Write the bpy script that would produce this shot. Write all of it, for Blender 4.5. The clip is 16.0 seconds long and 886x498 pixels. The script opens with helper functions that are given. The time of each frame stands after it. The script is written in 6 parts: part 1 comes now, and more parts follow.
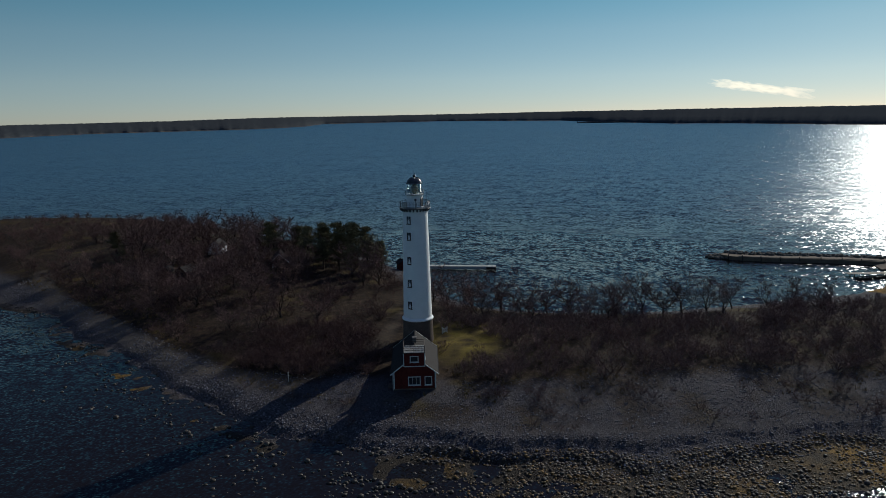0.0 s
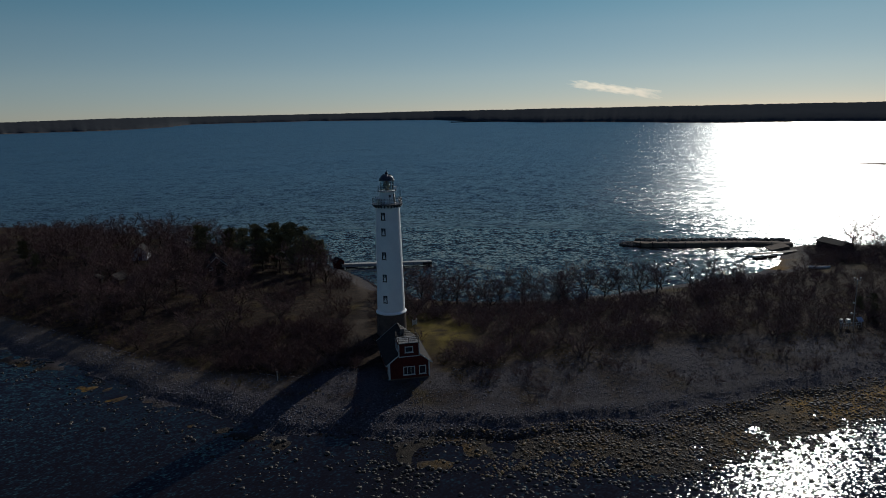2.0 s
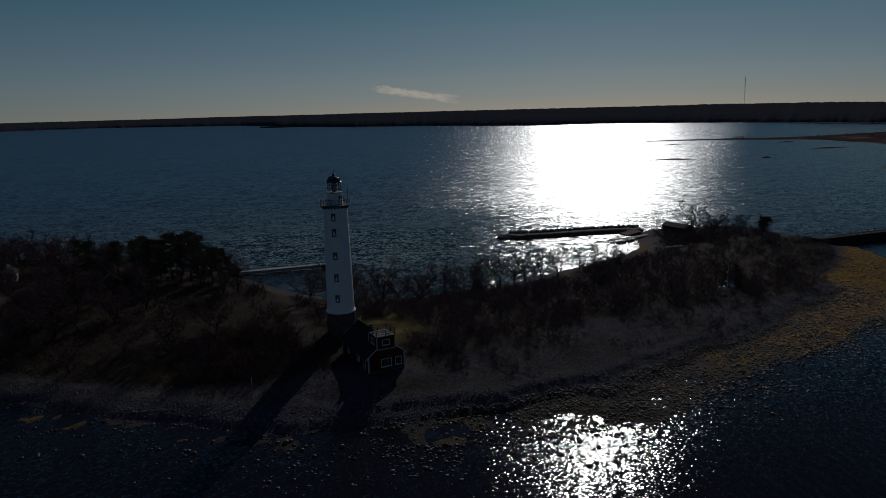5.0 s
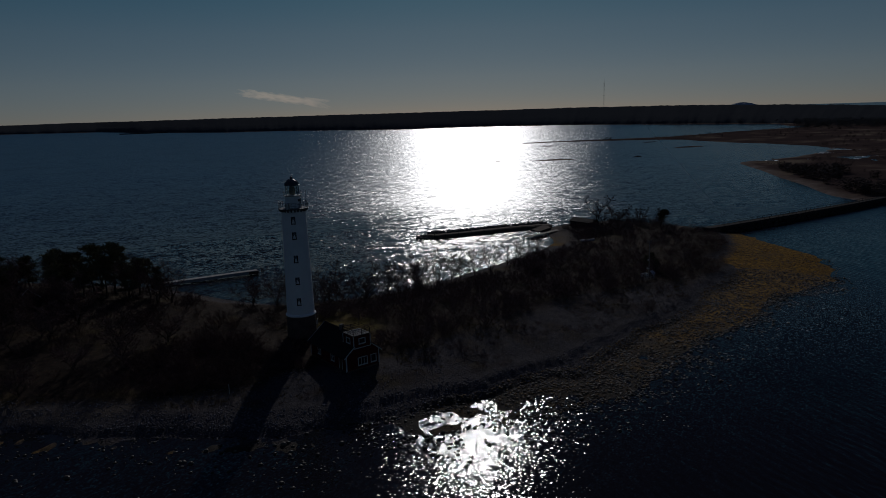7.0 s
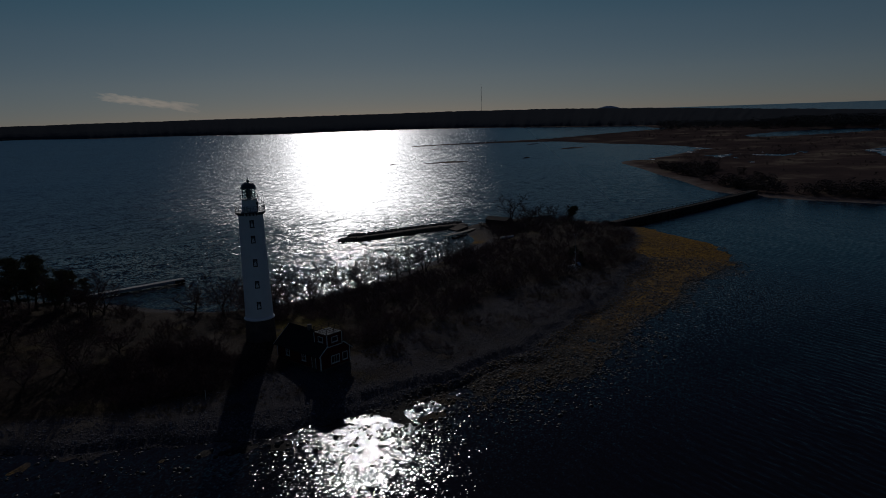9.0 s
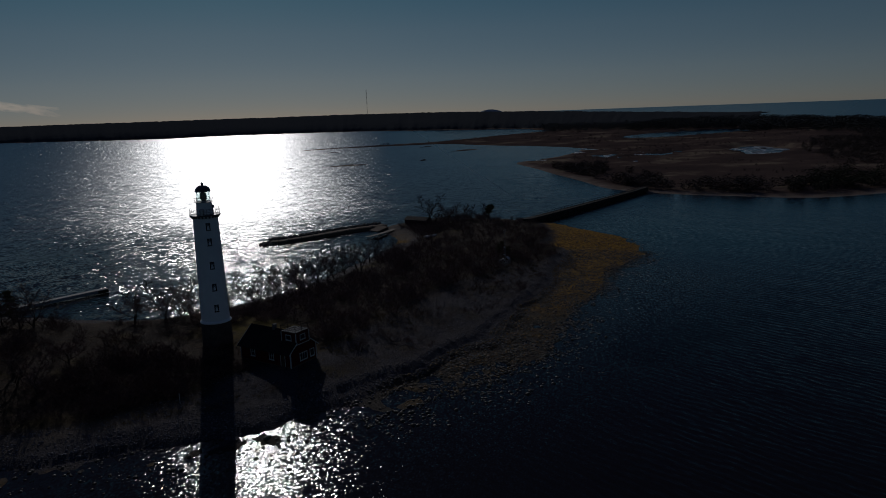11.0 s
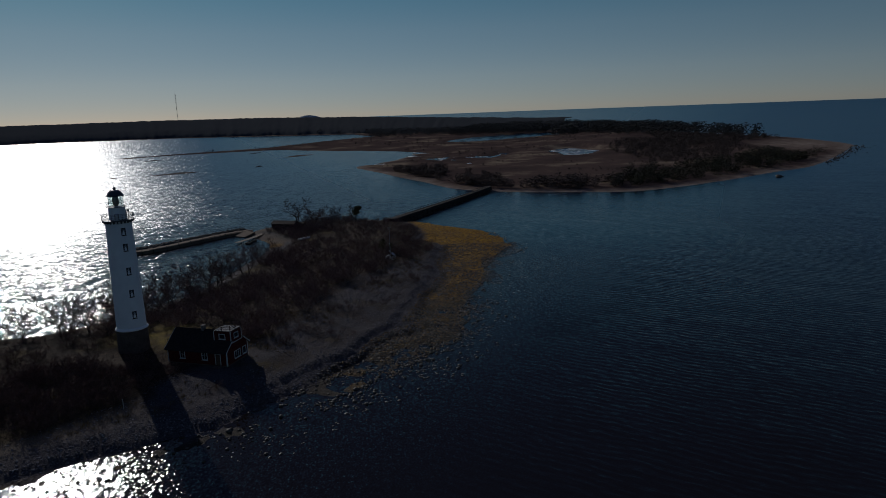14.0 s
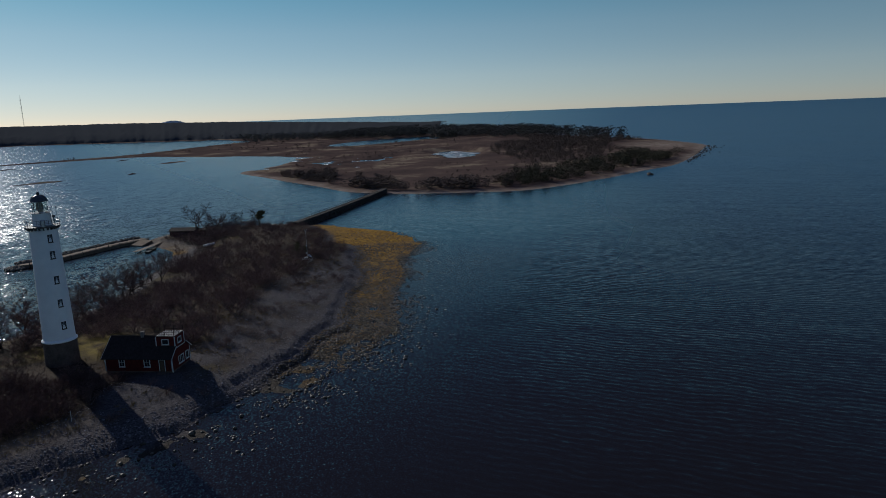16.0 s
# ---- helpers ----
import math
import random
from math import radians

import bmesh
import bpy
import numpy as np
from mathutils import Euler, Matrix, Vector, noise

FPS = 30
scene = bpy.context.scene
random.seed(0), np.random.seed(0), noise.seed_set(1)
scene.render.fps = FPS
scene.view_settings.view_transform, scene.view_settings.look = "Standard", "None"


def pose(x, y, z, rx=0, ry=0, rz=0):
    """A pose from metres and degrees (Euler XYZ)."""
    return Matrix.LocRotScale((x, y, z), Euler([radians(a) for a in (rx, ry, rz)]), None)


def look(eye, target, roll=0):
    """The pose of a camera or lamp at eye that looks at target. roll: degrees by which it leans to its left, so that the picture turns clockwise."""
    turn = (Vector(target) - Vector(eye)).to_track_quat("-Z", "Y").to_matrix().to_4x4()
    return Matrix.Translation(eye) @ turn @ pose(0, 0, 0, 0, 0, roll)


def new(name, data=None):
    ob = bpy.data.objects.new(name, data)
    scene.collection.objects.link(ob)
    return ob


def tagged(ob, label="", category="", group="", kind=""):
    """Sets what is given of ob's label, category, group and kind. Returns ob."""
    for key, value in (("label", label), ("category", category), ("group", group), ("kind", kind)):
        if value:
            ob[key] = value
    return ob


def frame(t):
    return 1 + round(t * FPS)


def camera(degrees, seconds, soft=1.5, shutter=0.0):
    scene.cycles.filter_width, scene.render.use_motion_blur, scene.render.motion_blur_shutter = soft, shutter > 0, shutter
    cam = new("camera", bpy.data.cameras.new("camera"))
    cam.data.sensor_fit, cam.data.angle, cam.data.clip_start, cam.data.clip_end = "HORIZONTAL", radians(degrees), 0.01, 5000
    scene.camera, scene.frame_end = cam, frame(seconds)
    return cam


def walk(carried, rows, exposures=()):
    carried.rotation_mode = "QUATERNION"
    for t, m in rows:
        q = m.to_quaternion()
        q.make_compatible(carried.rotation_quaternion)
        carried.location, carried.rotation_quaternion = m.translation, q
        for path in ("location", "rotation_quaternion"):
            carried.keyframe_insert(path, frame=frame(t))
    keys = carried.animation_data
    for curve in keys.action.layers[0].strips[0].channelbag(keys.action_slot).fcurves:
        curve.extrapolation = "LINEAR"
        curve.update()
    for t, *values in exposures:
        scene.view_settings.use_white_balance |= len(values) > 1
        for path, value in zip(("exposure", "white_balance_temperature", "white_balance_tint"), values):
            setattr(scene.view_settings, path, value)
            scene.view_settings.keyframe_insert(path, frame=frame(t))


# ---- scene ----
cam = camera(65.4, 16.0, 0.3)
PATH = [
    (0, (14.651, -128.982, 46.549), (14.507, -127.024, 46.168), -1.1),
    (0.5, (9.925, -130.255, 46.596), (9.875, -128.292, 46.212), -1.1),
    (1, (5.226, -131.469, 46.635), (5.265, -129.507, 46.249), -1.2),
    (1.5, (0.541, -132.547, 46.668), (0.669, -130.59, 46.281), -1.2),
    (2, (-4.13, -133.434, 46.697), (-3.914, -131.484, 46.308), -1.2),
    (2.5, (-8.784, -134.095, 46.723), (-8.481, -132.157, 46.334), -1.3),
    (3, (-13.414, -134.512, 46.749), (-13.023, -132.589, 46.36), -1.3),
    (3.5, (-18.008, -134.68, 46.775), (-17.53, -132.777, 46.386), -1.4),
    (4, (-22.554, -134.605, 46.803), (-21.989, -132.726, 46.414), -1.4),
    (4.5, (-27.04, -134.303, 46.833), (-26.388, -132.452, 46.444), -1.5),
    (5, (-31.453, -133.793, 46.866), (-30.716, -131.975, 46.478), -1.5),
    (5.5, (-35.783, -133.1, 46.904), (-34.962, -131.318, 46.516), -1.6),
    (6, (-40.021, -132.251, 46.945), (-39.12, -130.508, 46.558), -1.7),
    (6.5, (-44.161, -131.272, 46.991), (-43.182, -129.572, 46.604), -1.7),
    (7, (-48.201, -130.188, 47.041), (-47.146, -128.533, 46.654), -1.8),
    (7.5, (-52.139, -129.021, 47.094), (-51.012, -127.415, 46.707), -1.8),
    (8, (-55.979, -127.791, 47.151), (-54.783, -126.235, 46.764), -1.9),
    (8.5, (-59.725, -126.513, 47.21), (-58.463, -125.01, 46.823), -1.9),
    (9, (-63.384, -125.197, 47.271), (-62.06, -123.749, 46.884), -2.0),
    (9.5, (-66.965, -123.849, 47.332), (-65.582, -122.457, 46.945), -2.0),
    (10, (-70.477, -122.468, 47.392), (-69.037, -121.134, 47.005), -2.0),
    (10.5, (-73.928, -121.048, 47.45), (-72.435, -119.775, 47.062), -2.0),
    (11, (-77.327, -119.581, 47.503), (-75.782, -118.371, 47.114), -2.1),
    (11.5, (-80.677, -118.053, 47.549), (-79.083, -116.908, 47.16), -2.1),
    (12, (-83.978, -116.446, 47.587), (-82.338, -115.369, 47.198), -2.1),
    (12.5, (-87.225, -114.74, 47.614), (-85.541, -113.735, 47.224), -2.1),
    (13, (-90.404, -112.917, 47.627), (-88.677, -111.987, 47.237), -2.1),
    (13.5, (-93.492, -110.955, 47.624), (-91.725, -110.103, 47.233), -2.1),
    (14, (-96.451, -108.839, 47.601), (-94.648, -108.068, 47.21), -2.1),
    (14.5, (-99.232, -106.553, 47.555), (-97.395, -105.866, 47.164), -2.1),
    (15, (-101.767, -104.093, 47.482), (-99.9, -103.492, 47.091), -2.1),
    (15.5, (-103.968, -101.46, 47.38), (-102.076, -100.944, 46.988), -2.2),
    (16, (-105.725, -98.668, 47.243), (-103.812, -98.235, 46.852), -2.2),
]
walk(cam, [(t, look(eye, target, roll)) for t, eye, target, roll in PATH],
     [(0, -0.27, 6150, 3), (1.5, -0.57, 6200, 5), (4, -1.65, 6100, 7), (7, -2.52, 6000, 12), (9, -2.7, 6000, 12), (12.5, -2.08, 6000, 11), (14.5, -1.08, 6150, 10), (16, -0.3, 6200, 8)])

# ---- world and light ----
SUN_AZ, SUN_EL = 35.0, 24.5        # degrees from +y towards +x, and above the horizon
world = bpy.data.worlds.new("sky")
scene.world = world
world.use_nodes = True
wn = world.node_tree
sky = wn.nodes.new("ShaderNodeTexSky")
sky.sky_type = "NISHITA"
sky.sun_disc = False
sky.sun_elevation = radians(SUN_EL)
sky.sun_rotation = radians(SUN_AZ)
sky.air_density, sky.dust_density, sky.ozone_density = 0.42, 0.05, 0.2


def cloud_wisp():
    """A single thin cloud low over the mainland, as a veil over the sky's own colour."""
    def m(op, a, b=0.0):
        n = wn.nodes.new("ShaderNodeMath")
        n.operation = op
        for sock, v in zip(n.inputs, (a, b)):
            if isinstance(v, (int, float)):
                sock.default_value = v
            else:
                wn.links.new(v, sock)
        return n.outputs[0]
    tc, sep = wn.nodes.new("ShaderNodeTexCoord"), wn.nodes.new("ShaderNodeSeparateXYZ")
    wn.links.new(tc.outputs["Generated"], sep.inputs[0])
    az = m("MULTIPLY", m("ARCTAN2", sep.outputs[0], sep.outputs[1]), 57.2958)
    el = m("MULTIPLY", m("ARCSINE", sep.outputs[2]), 57.2958)
    u = m("DIVIDE", m("SUBTRACT", az, 16.4), 7.6)
    mid = m("SUBTRACT", 2.12, m("MULTIPLY", u, 1.22))
    v = m("DIVIDE", m("SUBTRACT", el, mid), 0.40)
    noise_tex, comb = wn.nodes.new("ShaderNodeTexNoise"), wn.nodes.new("ShaderNodeCombineXYZ")
    wn.links.new(m("MULTIPLY", u, 5.0), comb.inputs[0])
    wn.links.new(m("MULTIPLY", v, 0.9), comb.inputs[1])
    wn.links.new(comb.outputs[0], noise_tex.inputs["Vector"])
    noise_tex.inputs["Scale"].default_value, noise_tex.inputs["Detail"].default_value = 2.2, 7.0
    body = m("SUBTRACT", 1.0, m("MULTIPLY", v, v))
    ends = m("SUBTRACT", 1.0, m("POWER", m("ABSOLUTE", m("SUBTRACT", m("MULTIPLY", u, 2.0), 1.0)), 3.0))
    mask = m("SUBTRACT", m("ADD", m("MULTIPLY", m("MINIMUM", body, ends), 0.75), m("MULTIPLY", noise_tex.outputs["Fac"], 1.3)), 0.85)
    clampn = wn.nodes.new("ShaderNodeClamp")
    wn.links.new(m("MULTIPLY", m("MINIMUM", mask, m("MULTIPLY", ends, 0.6)), 1.1), clampn.inputs["Value"])
    veil = wn.nodes.new("ShaderNodeMix")
    veil.data_type, veil.blend_type = "RGBA", "MIX"
    wn.links.new(clampn.outputs[0], veil.inputs["Factor"])
    wn.links.new(sky.outputs["Color"], veil.inputs["A"])
    veil.inputs["B"].default_value = (22.0, 20.5, 18.5, 1)
    # clear winter sky: faint peach horizon, teal above, overhead boosted to fill the shade
    hue = wn.nodes.new("ShaderNodeValToRGB")
    stops = ((0.0, (0.93, 0.79, 0.71)), (0.031, (1.13, 1.04, 0.86)), (0.071, (1.12, 1.22, 1.0)), (0.138, (0.62, 1.33, 1.15)), (0.2, (0.62, 0.86, 0.97)),
             (0.3, (0.74, 0.76, 0.94)), (0.45, (1.2, 1.15, 1.45)), (0.65, (2.1, 1.95, 2.5)), (1.0, (2.6, 2.35, 3.1)))
    while len(hue.color_ramp.elements) < len(stops):
        hue.color_ramp.elements.new(0.5)
    for e, (p, c) in zip(hue.color_ramp.elements, stops):
        e.position, e.color = p, (*c, 1)
    wn.links.new(m("DIVIDE", el, 90.0), hue.inputs["Fac"])
    tint = wn.nodes.new("ShaderNodeMix")
    tint.data_type, tint.blend_type = "RGBA", "MULTIPLY"
    tint.inputs["Factor"].default_value = 1.0
    wn.links.new(veil.outputs["Result"], tint.inputs["A"])
    wn.links.new(hue.outputs["Color"], tint.inputs["B"])
    wn.links.new(tint.outputs["Result"], wn.nodes["Background"].inputs["Color"])


cloud_wisp()
wn.nodes["Background"].inputs["Strength"].default_value = 0.075
sun_data = bpy.data.lights.new("sun", "SUN")
sun_data.energy, sun_data.angle, sun_data.color = 4.0, radians(0.53), (1.0, 0.945, 0.875)
sun = new("sun", sun_data)
SUN_DIR = Vector((math.sin(radians(SUN_AZ)), math.cos(radians(SUN_AZ)), math.tan(radians(SUN_EL))))
sun.matrix_world = look(SUN_DIR * 300, (0, 0, 0))


# ---- materials ----
def material(name):
    m = bpy.data.materials.new(name)
    m.use_nodes = True
    return m, m.node_tree.nodes, m.node_tree.links, m.node_tree.nodes["Principled BSDF"]


def tex_noise(nodes, links, scale, detail=4.0, rough=0.55, vector=None, distortion=0.0):
    n = nodes.new("ShaderNodeTexNoise")
    n.inputs["Scale"].default_value, n.inputs["Detail"].default_value = scale, detail
    n.inputs["Roughness"].default_value, n.inputs["Distortion"].default_value = rough, distortion
    if vector is None:
        geo = nodes.new("ShaderNodeNewGeometry")
        vector = geo.outputs["Position"]
    links.new(vector, n.inputs["Vector"])
    return n.outputs["Fac"]


def ramp(nodes, links, fac, *stops):
    r = nodes.new("ShaderNodeValToRGB")
    el = r.color_ramp.elements
    while len(el) < len(stops):
        el.new(0.5)
    for e, (p, c) in zip(el, stops):
        e.position, e.color = p, (*c, 1)
    links.new(fac, r.inputs["Fac"])
    return r.outputs["Color"]


def mix(nodes, links, fac, a, b, blend="MIX"):
    n = nodes.new("ShaderNodeMix")
    n.data_type, n.blend_type = "RGBA", blend
    for sock, v in ((n.inputs["Factor"], fac), (n.inputs["A"], a), (n.inputs["B"], b)):
        if isinstance(v, (int, float)):
            sock.default_value = v
        elif isinstance(v, tuple):
            sock.default_value = (*v, 1)
        else:
            links.new(v, sock)
    return n.outputs["Result"]


def bump(nodes, links, height, strength, distance, normal=None):
    b = nodes.new("ShaderNodeBump")
    b.inputs["Strength"].default_value, b.inputs["Distance"].default_value = strength, distance
    links.new(height, b.inputs["Height"])
    if normal is not None:
        links.new(normal, b.inputs["Normal"])
    return b.outputs["Normal"]


def maths(nodes, links, op, a, b=0.0):
    n = nodes.new("ShaderNodeMath")
    n.operation = op
    for sock, v in zip(n.inputs, (a, b)):
        if isinstance(v, (int, float)):
            sock.default_value = v
        else:
            links.new(v, sock)
    return n.outputs[0]


def worn(name, dark, light, rough=0.8, scale=3.0, fine=30.0, relief=0.01, metal=0.0, vary=0.0):
    """A weathered surface: two colours mixed by coarse stains and fine grain, with relief."""
    m, nodes, links, b = material(name)
    coarse, grain = tex_noise(nodes, links, scale, 5.0, 0.65), tex_noise(nodes, links, fine, 3.0)
    fac = maths(nodes, links, "ADD", maths(nodes, links, "MULTIPLY", coarse, 0.65), maths(nodes, links, "MULTIPLY", grain, 0.35))
    if vary:
        info = nodes.new("ShaderNodeObjectInfo")
        shift = maths(nodes, links, "MULTIPLY", maths(nodes, links, "SUBTRACT", info.outputs["Random"], 0.5), vary)
        fac = maths(nodes, links, "ADD", fac, shift)
    links.new(ramp(nodes, links, fac, (0.3, dark), (0.7, light)), b.inputs["Base Color"])
    b.inputs["Roughness"].default_value, b.inputs["Metallic"].default_value = rough, metal
    if rough > 0.72:
        b.inputs["Specular IOR Level"].default_value = 0.08
    if relief:
        links.new(bump(nodes, links, grain, 0.6, relief), b.inputs["Normal"])
    return m


def water_material():
    """Sea water: the slopes of swell, chop and ripples tilt the normal, at any distance alike."""
    m, nodes, links, b = material("sea_water")
    geo = nodes.new("ShaderNodeNewGeometry")

    def waves(angle, stretch, layers):
        turn = nodes.new("ShaderNodeMapping")
        turn.vector_type = "TEXTURE"
        turn.inputs["Rotation"].default_value = (0, 0, radians(angle))
        turn.inputs["Scale"].default_value = (stretch, 1.0, 1.0)
        links.new(geo.outputs["Position"], turn.inputs["Vector"])
        total = None
        for scale, slope, detail in layers:
            n = nodes.new("ShaderNodeTexNoise")
            n.inputs["Scale"].default_value, n.inputs["Detail"].default_value = scale, detail
            links.new(turn.outputs["Vector"], n.inputs["Vector"])
            off = nodes.new("ShaderNodeVectorMath")
            off.operation = "MULTIPLY_ADD"
            links.new(n.outputs["Color"], off.inputs[0])
            off.inputs[1].default_value = (slope, slope, 0)
            off.inputs[2].default_value = (-slope / 2, -slope / 2, 0)
            if total is None:
                total = off.outputs[0]
            else:
                add = nodes.new("ShaderNodeVectorMath")
                links.new(total, add.inputs[0])
                links.new(off.outputs[0], add.inputs[1])
                total = add.outputs[0]
        return total
    bay = waves(-12, 1.7, ((0.05, 0.06, 1.0), (0.22, 0.34, 1.0), (0.75, 0.58, 1.0), (2.0, 0.66, 0.0)))
    shallows = waves(30, 1.4, ((0.35, 0.05, 1.0), (1.5, 0.20, 0.0), (3.4, 0.42, 0.0)))
    # long low crests running in before the breeze, over finer ripples
    run, band, swing = nodes.new("ShaderNodeMapping"), nodes.new("ShaderNodeTexWave"), nodes.new("ShaderNodeVectorMath")
    run.inputs["Rotation"].default_value = (0, 0, radians(10))
    links.new(geo.outputs["Position"], run.inputs["Vector"])
    links.new(run.outputs["Vector"], band.inputs["Vector"])
    band.bands_direction, band.wave_profile = "X", "SIN"
    for key, value in (("Scale", 0.19), ("Distortion", 11.0), ("Detail", 3.0), ("Detail Scale", 0.35), ("Detail Roughness", 0.6)):
        band.inputs[key].default_value = value
    swing.operation = "MULTIPLY_ADD"
    links.new(band.outputs["Color"], swing.inputs[0])
    swing.inputs[1].default_value, swing.inputs[2].default_value = (0.10, 0.014, 0), (-0.05, -0.007, 0)
    both = nodes.new("ShaderNodeVectorMath")
    links.new(waves(79, 5.0, ((0.2, 0.06, 0.0), (1.7, 0.26, 1.0), (4.8, 0.24, 1.0))), both.inputs[0])
    links.new(swing.outputs[0], both.inputs[1])
    crests = both.outputs[0]
    sep, lee = nodes.new("ShaderNodeSeparateXYZ"), nodes.new("ShaderNodeMapRange")
    links.new(geo.outputs["Position"], sep.inputs[0])
    away = nodes.new("ShaderNodeVectorMath")
    away.operation = "LENGTH"
    links.new(geo.outputs["Position"], away.inputs[0])
    side = maths(nodes, links, "ADD", sep.outputs["Y"], maths(nodes, links, "MULTIPLY", sep.outputs["X"], -0.08))
    links.new(maths(nodes, links, "DIVIDE", side, maths(nodes, links, "ADD", maths(nodes, links, "DIVIDE", away.outputs["Value"], 160.0), 0.6)), lee.inputs["Value"])
    for key, value in (("From Min", -25.0), ("From Max", 25.0), ("To Min", 0.0), ("To Max", 1.0)):
        lee.inputs[key].default_value = value
    open_sea = nodes.new("ShaderNodeMapRange")
    links.new(sep.outputs["Y"], open_sea.inputs["Value"])
    for key, value in (("From Min", -62.0), ("From Max", -92.0), ("To Min", 0.0), ("To Max", 1.0)):
        open_sea.inputs[key].default_value = value
    off_tip = nodes.new("ShaderNodeMapRange")
    links.new(sep.outputs["X"], off_tip.inputs["Value"])
    for key, value in (("From Min", 110.0), ("From Max", 175.0), ("To Min", 0.0), ("To Max", 1.0)):
        off_tip.inputs[key].default_value = value
    lee_side = mix(nodes, links, maths(nodes, links, "MAXIMUM", open_sea.outputs["Result"], off_tip.outputs["Result"]), shallows, crests)
    # so does the water between the island and the point
    cove = nodes.new("ShaderNodeMapRange")
    links.new(sep.outputs["Y"], cove.inputs["Value"])
    for key, value in (("From Min", -150.0), ("From Max", -70.0), ("To Min", 0.0), ("To Max", 1.0)):
        cove.inputs[key].default_value = value
    end = nodes.new("ShaderNodeMapRange")
    links.new(sep.outputs["X"], end.inputs["Value"])
    for key, value in (("From Min", 330.0), ("From Max", 520.0), ("To Min", 1.0), ("To Max", 0.0)):
        end.inputs[key].default_value = value
    hush = maths(nodes, links, "MULTIPLY", maths(nodes, links, "MULTIPLY", off_tip.outputs["Result"], end.outputs["Result"]),
                 maths(nodes, links, "MULTIPLY", cove.outputs["Result"], maths(nodes, links, "SUBTRACT", 1.0, lee.outputs["Result"])))
    quiet = nodes.new("ShaderNodeVectorMath")
    quiet.operation = "SCALE"
    links.new(lee_side, quiet.inputs[0])
    links.new(maths(nodes, links, "SUBTRACT", 1.0, maths(nodes, links, "MULTIPLY", hush, 0.45)), quiet.inputs["Scale"])
    lee_side = quiet.outputs[0]
    # the inner bay lies sheltered behind the point
    inner = nodes.new("ShaderNodeMapRange")
    links.new(maths(nodes, links, "SUBTRACT", sep.outputs["X"], maths(nodes, links, "MULTIPLY", sep.outputs["Y"], 1.1)), inner.inputs["Value"])
    for key, value in (("From Min", 20.0), ("From Max", 260.0), ("To Min", 1.0), ("To Max", 0.42)):
        inner.inputs[key].default_value = value
    sheltered = nodes.new("ShaderNodeVectorMath")
    sheltered.operation = "SCALE"
    links.new(bay, sheltered.inputs[0])
    links.new(inner.outputs["Result"], sheltered.inputs["Scale"])
    bay = sheltered.outputs[0]
    calm = ramp(nodes, links, tex_noise(nodes, links, 0.012, 3.0, 0.55), (0.3, (0.7, 0.7, 0.7)), (0.65, (1, 1, 1)))
    less = nodes.new("ShaderNodeVectorMath")
    less.operation = "MULTIPLY"
    links.new(mix(nodes, links, lee.outputs["Result"], lee_side, bay), less.inputs[0])
    links.new(calm, less.inputs[1])
    tilt, unit = nodes.new("ShaderNodeVectorMath"), nodes.new("ShaderNodeVectorMath")
    links.new(less.outputs[0], tilt.inputs[0])
    links.new(geo.outputs["Normal"], tilt.inputs[1])
    unit.operation = "NORMALIZE"
    links.new(tilt.outputs[0], unit.inputs[0])
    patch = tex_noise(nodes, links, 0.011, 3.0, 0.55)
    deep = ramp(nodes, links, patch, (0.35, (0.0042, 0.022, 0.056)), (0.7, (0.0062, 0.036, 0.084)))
    # unresolved ripples widen the gloss of the far water
    far, reach = nodes.new("ShaderNodeVectorMath"), nodes.new("ShaderNodeMapRange")
    far.operation = "LENGTH"
    links.new(geo.outputs["Position"], far.inputs[0])
    links.new(far.outputs["Value"], reach.inputs["Value"])
    for key, value in (("From Min", 60.0), ("From Max", 230.0), ("To Min", 0.16), ("To Max", 0.37)):
        reach.inputs[key].default_value = value
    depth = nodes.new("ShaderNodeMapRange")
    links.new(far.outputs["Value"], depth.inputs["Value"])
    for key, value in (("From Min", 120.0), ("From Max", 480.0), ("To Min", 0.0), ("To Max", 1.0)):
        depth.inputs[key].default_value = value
    # body colour: dark brown near the weedy shore, bluer with distance from the tower
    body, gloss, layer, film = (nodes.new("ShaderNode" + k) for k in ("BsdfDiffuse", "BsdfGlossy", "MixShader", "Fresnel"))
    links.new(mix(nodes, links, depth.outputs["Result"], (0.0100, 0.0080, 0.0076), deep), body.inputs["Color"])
    gloss.distribution = "BECKMANN"
    still = maths(nodes, links, "MULTIPLY", maths(nodes, links, "SUBTRACT", 1.0, inner.outputs["Result"]), maths(nodes, links, "MULTIPLY", lee.outputs["Result"], 0.8))
    still = maths(nodes, links, "MAXIMUM", still, maths(nodes, links, "MULTIPLY", hush, 0.45))
    links.new(maths(nodes, links, "MULTIPLY", reach.outputs["Result"], maths(nodes, links, "SUBTRACT", 1.0, still)), gloss.inputs["Roughness"])
    links.new(unit.outputs[0], gloss.inputs["Normal"])
    film.inputs["IOR"].default_value = 1.333
    links.new(unit.outputs[0], film.inputs["Normal"])
    # a rough sea never reflects more than about a third of the sky
    links.new(maths(nodes, links, "MINIMUM", film.outputs[0], 0.58), layer.inputs[0])
    links.new(body.outputs[0], layer.inputs[1])
    links.new(gloss.outputs[0], layer.inputs[2])
    links.new(layer.outputs[0], nodes["Material Output"].inputs["Surface"])
    nodes.remove(b)
    return m


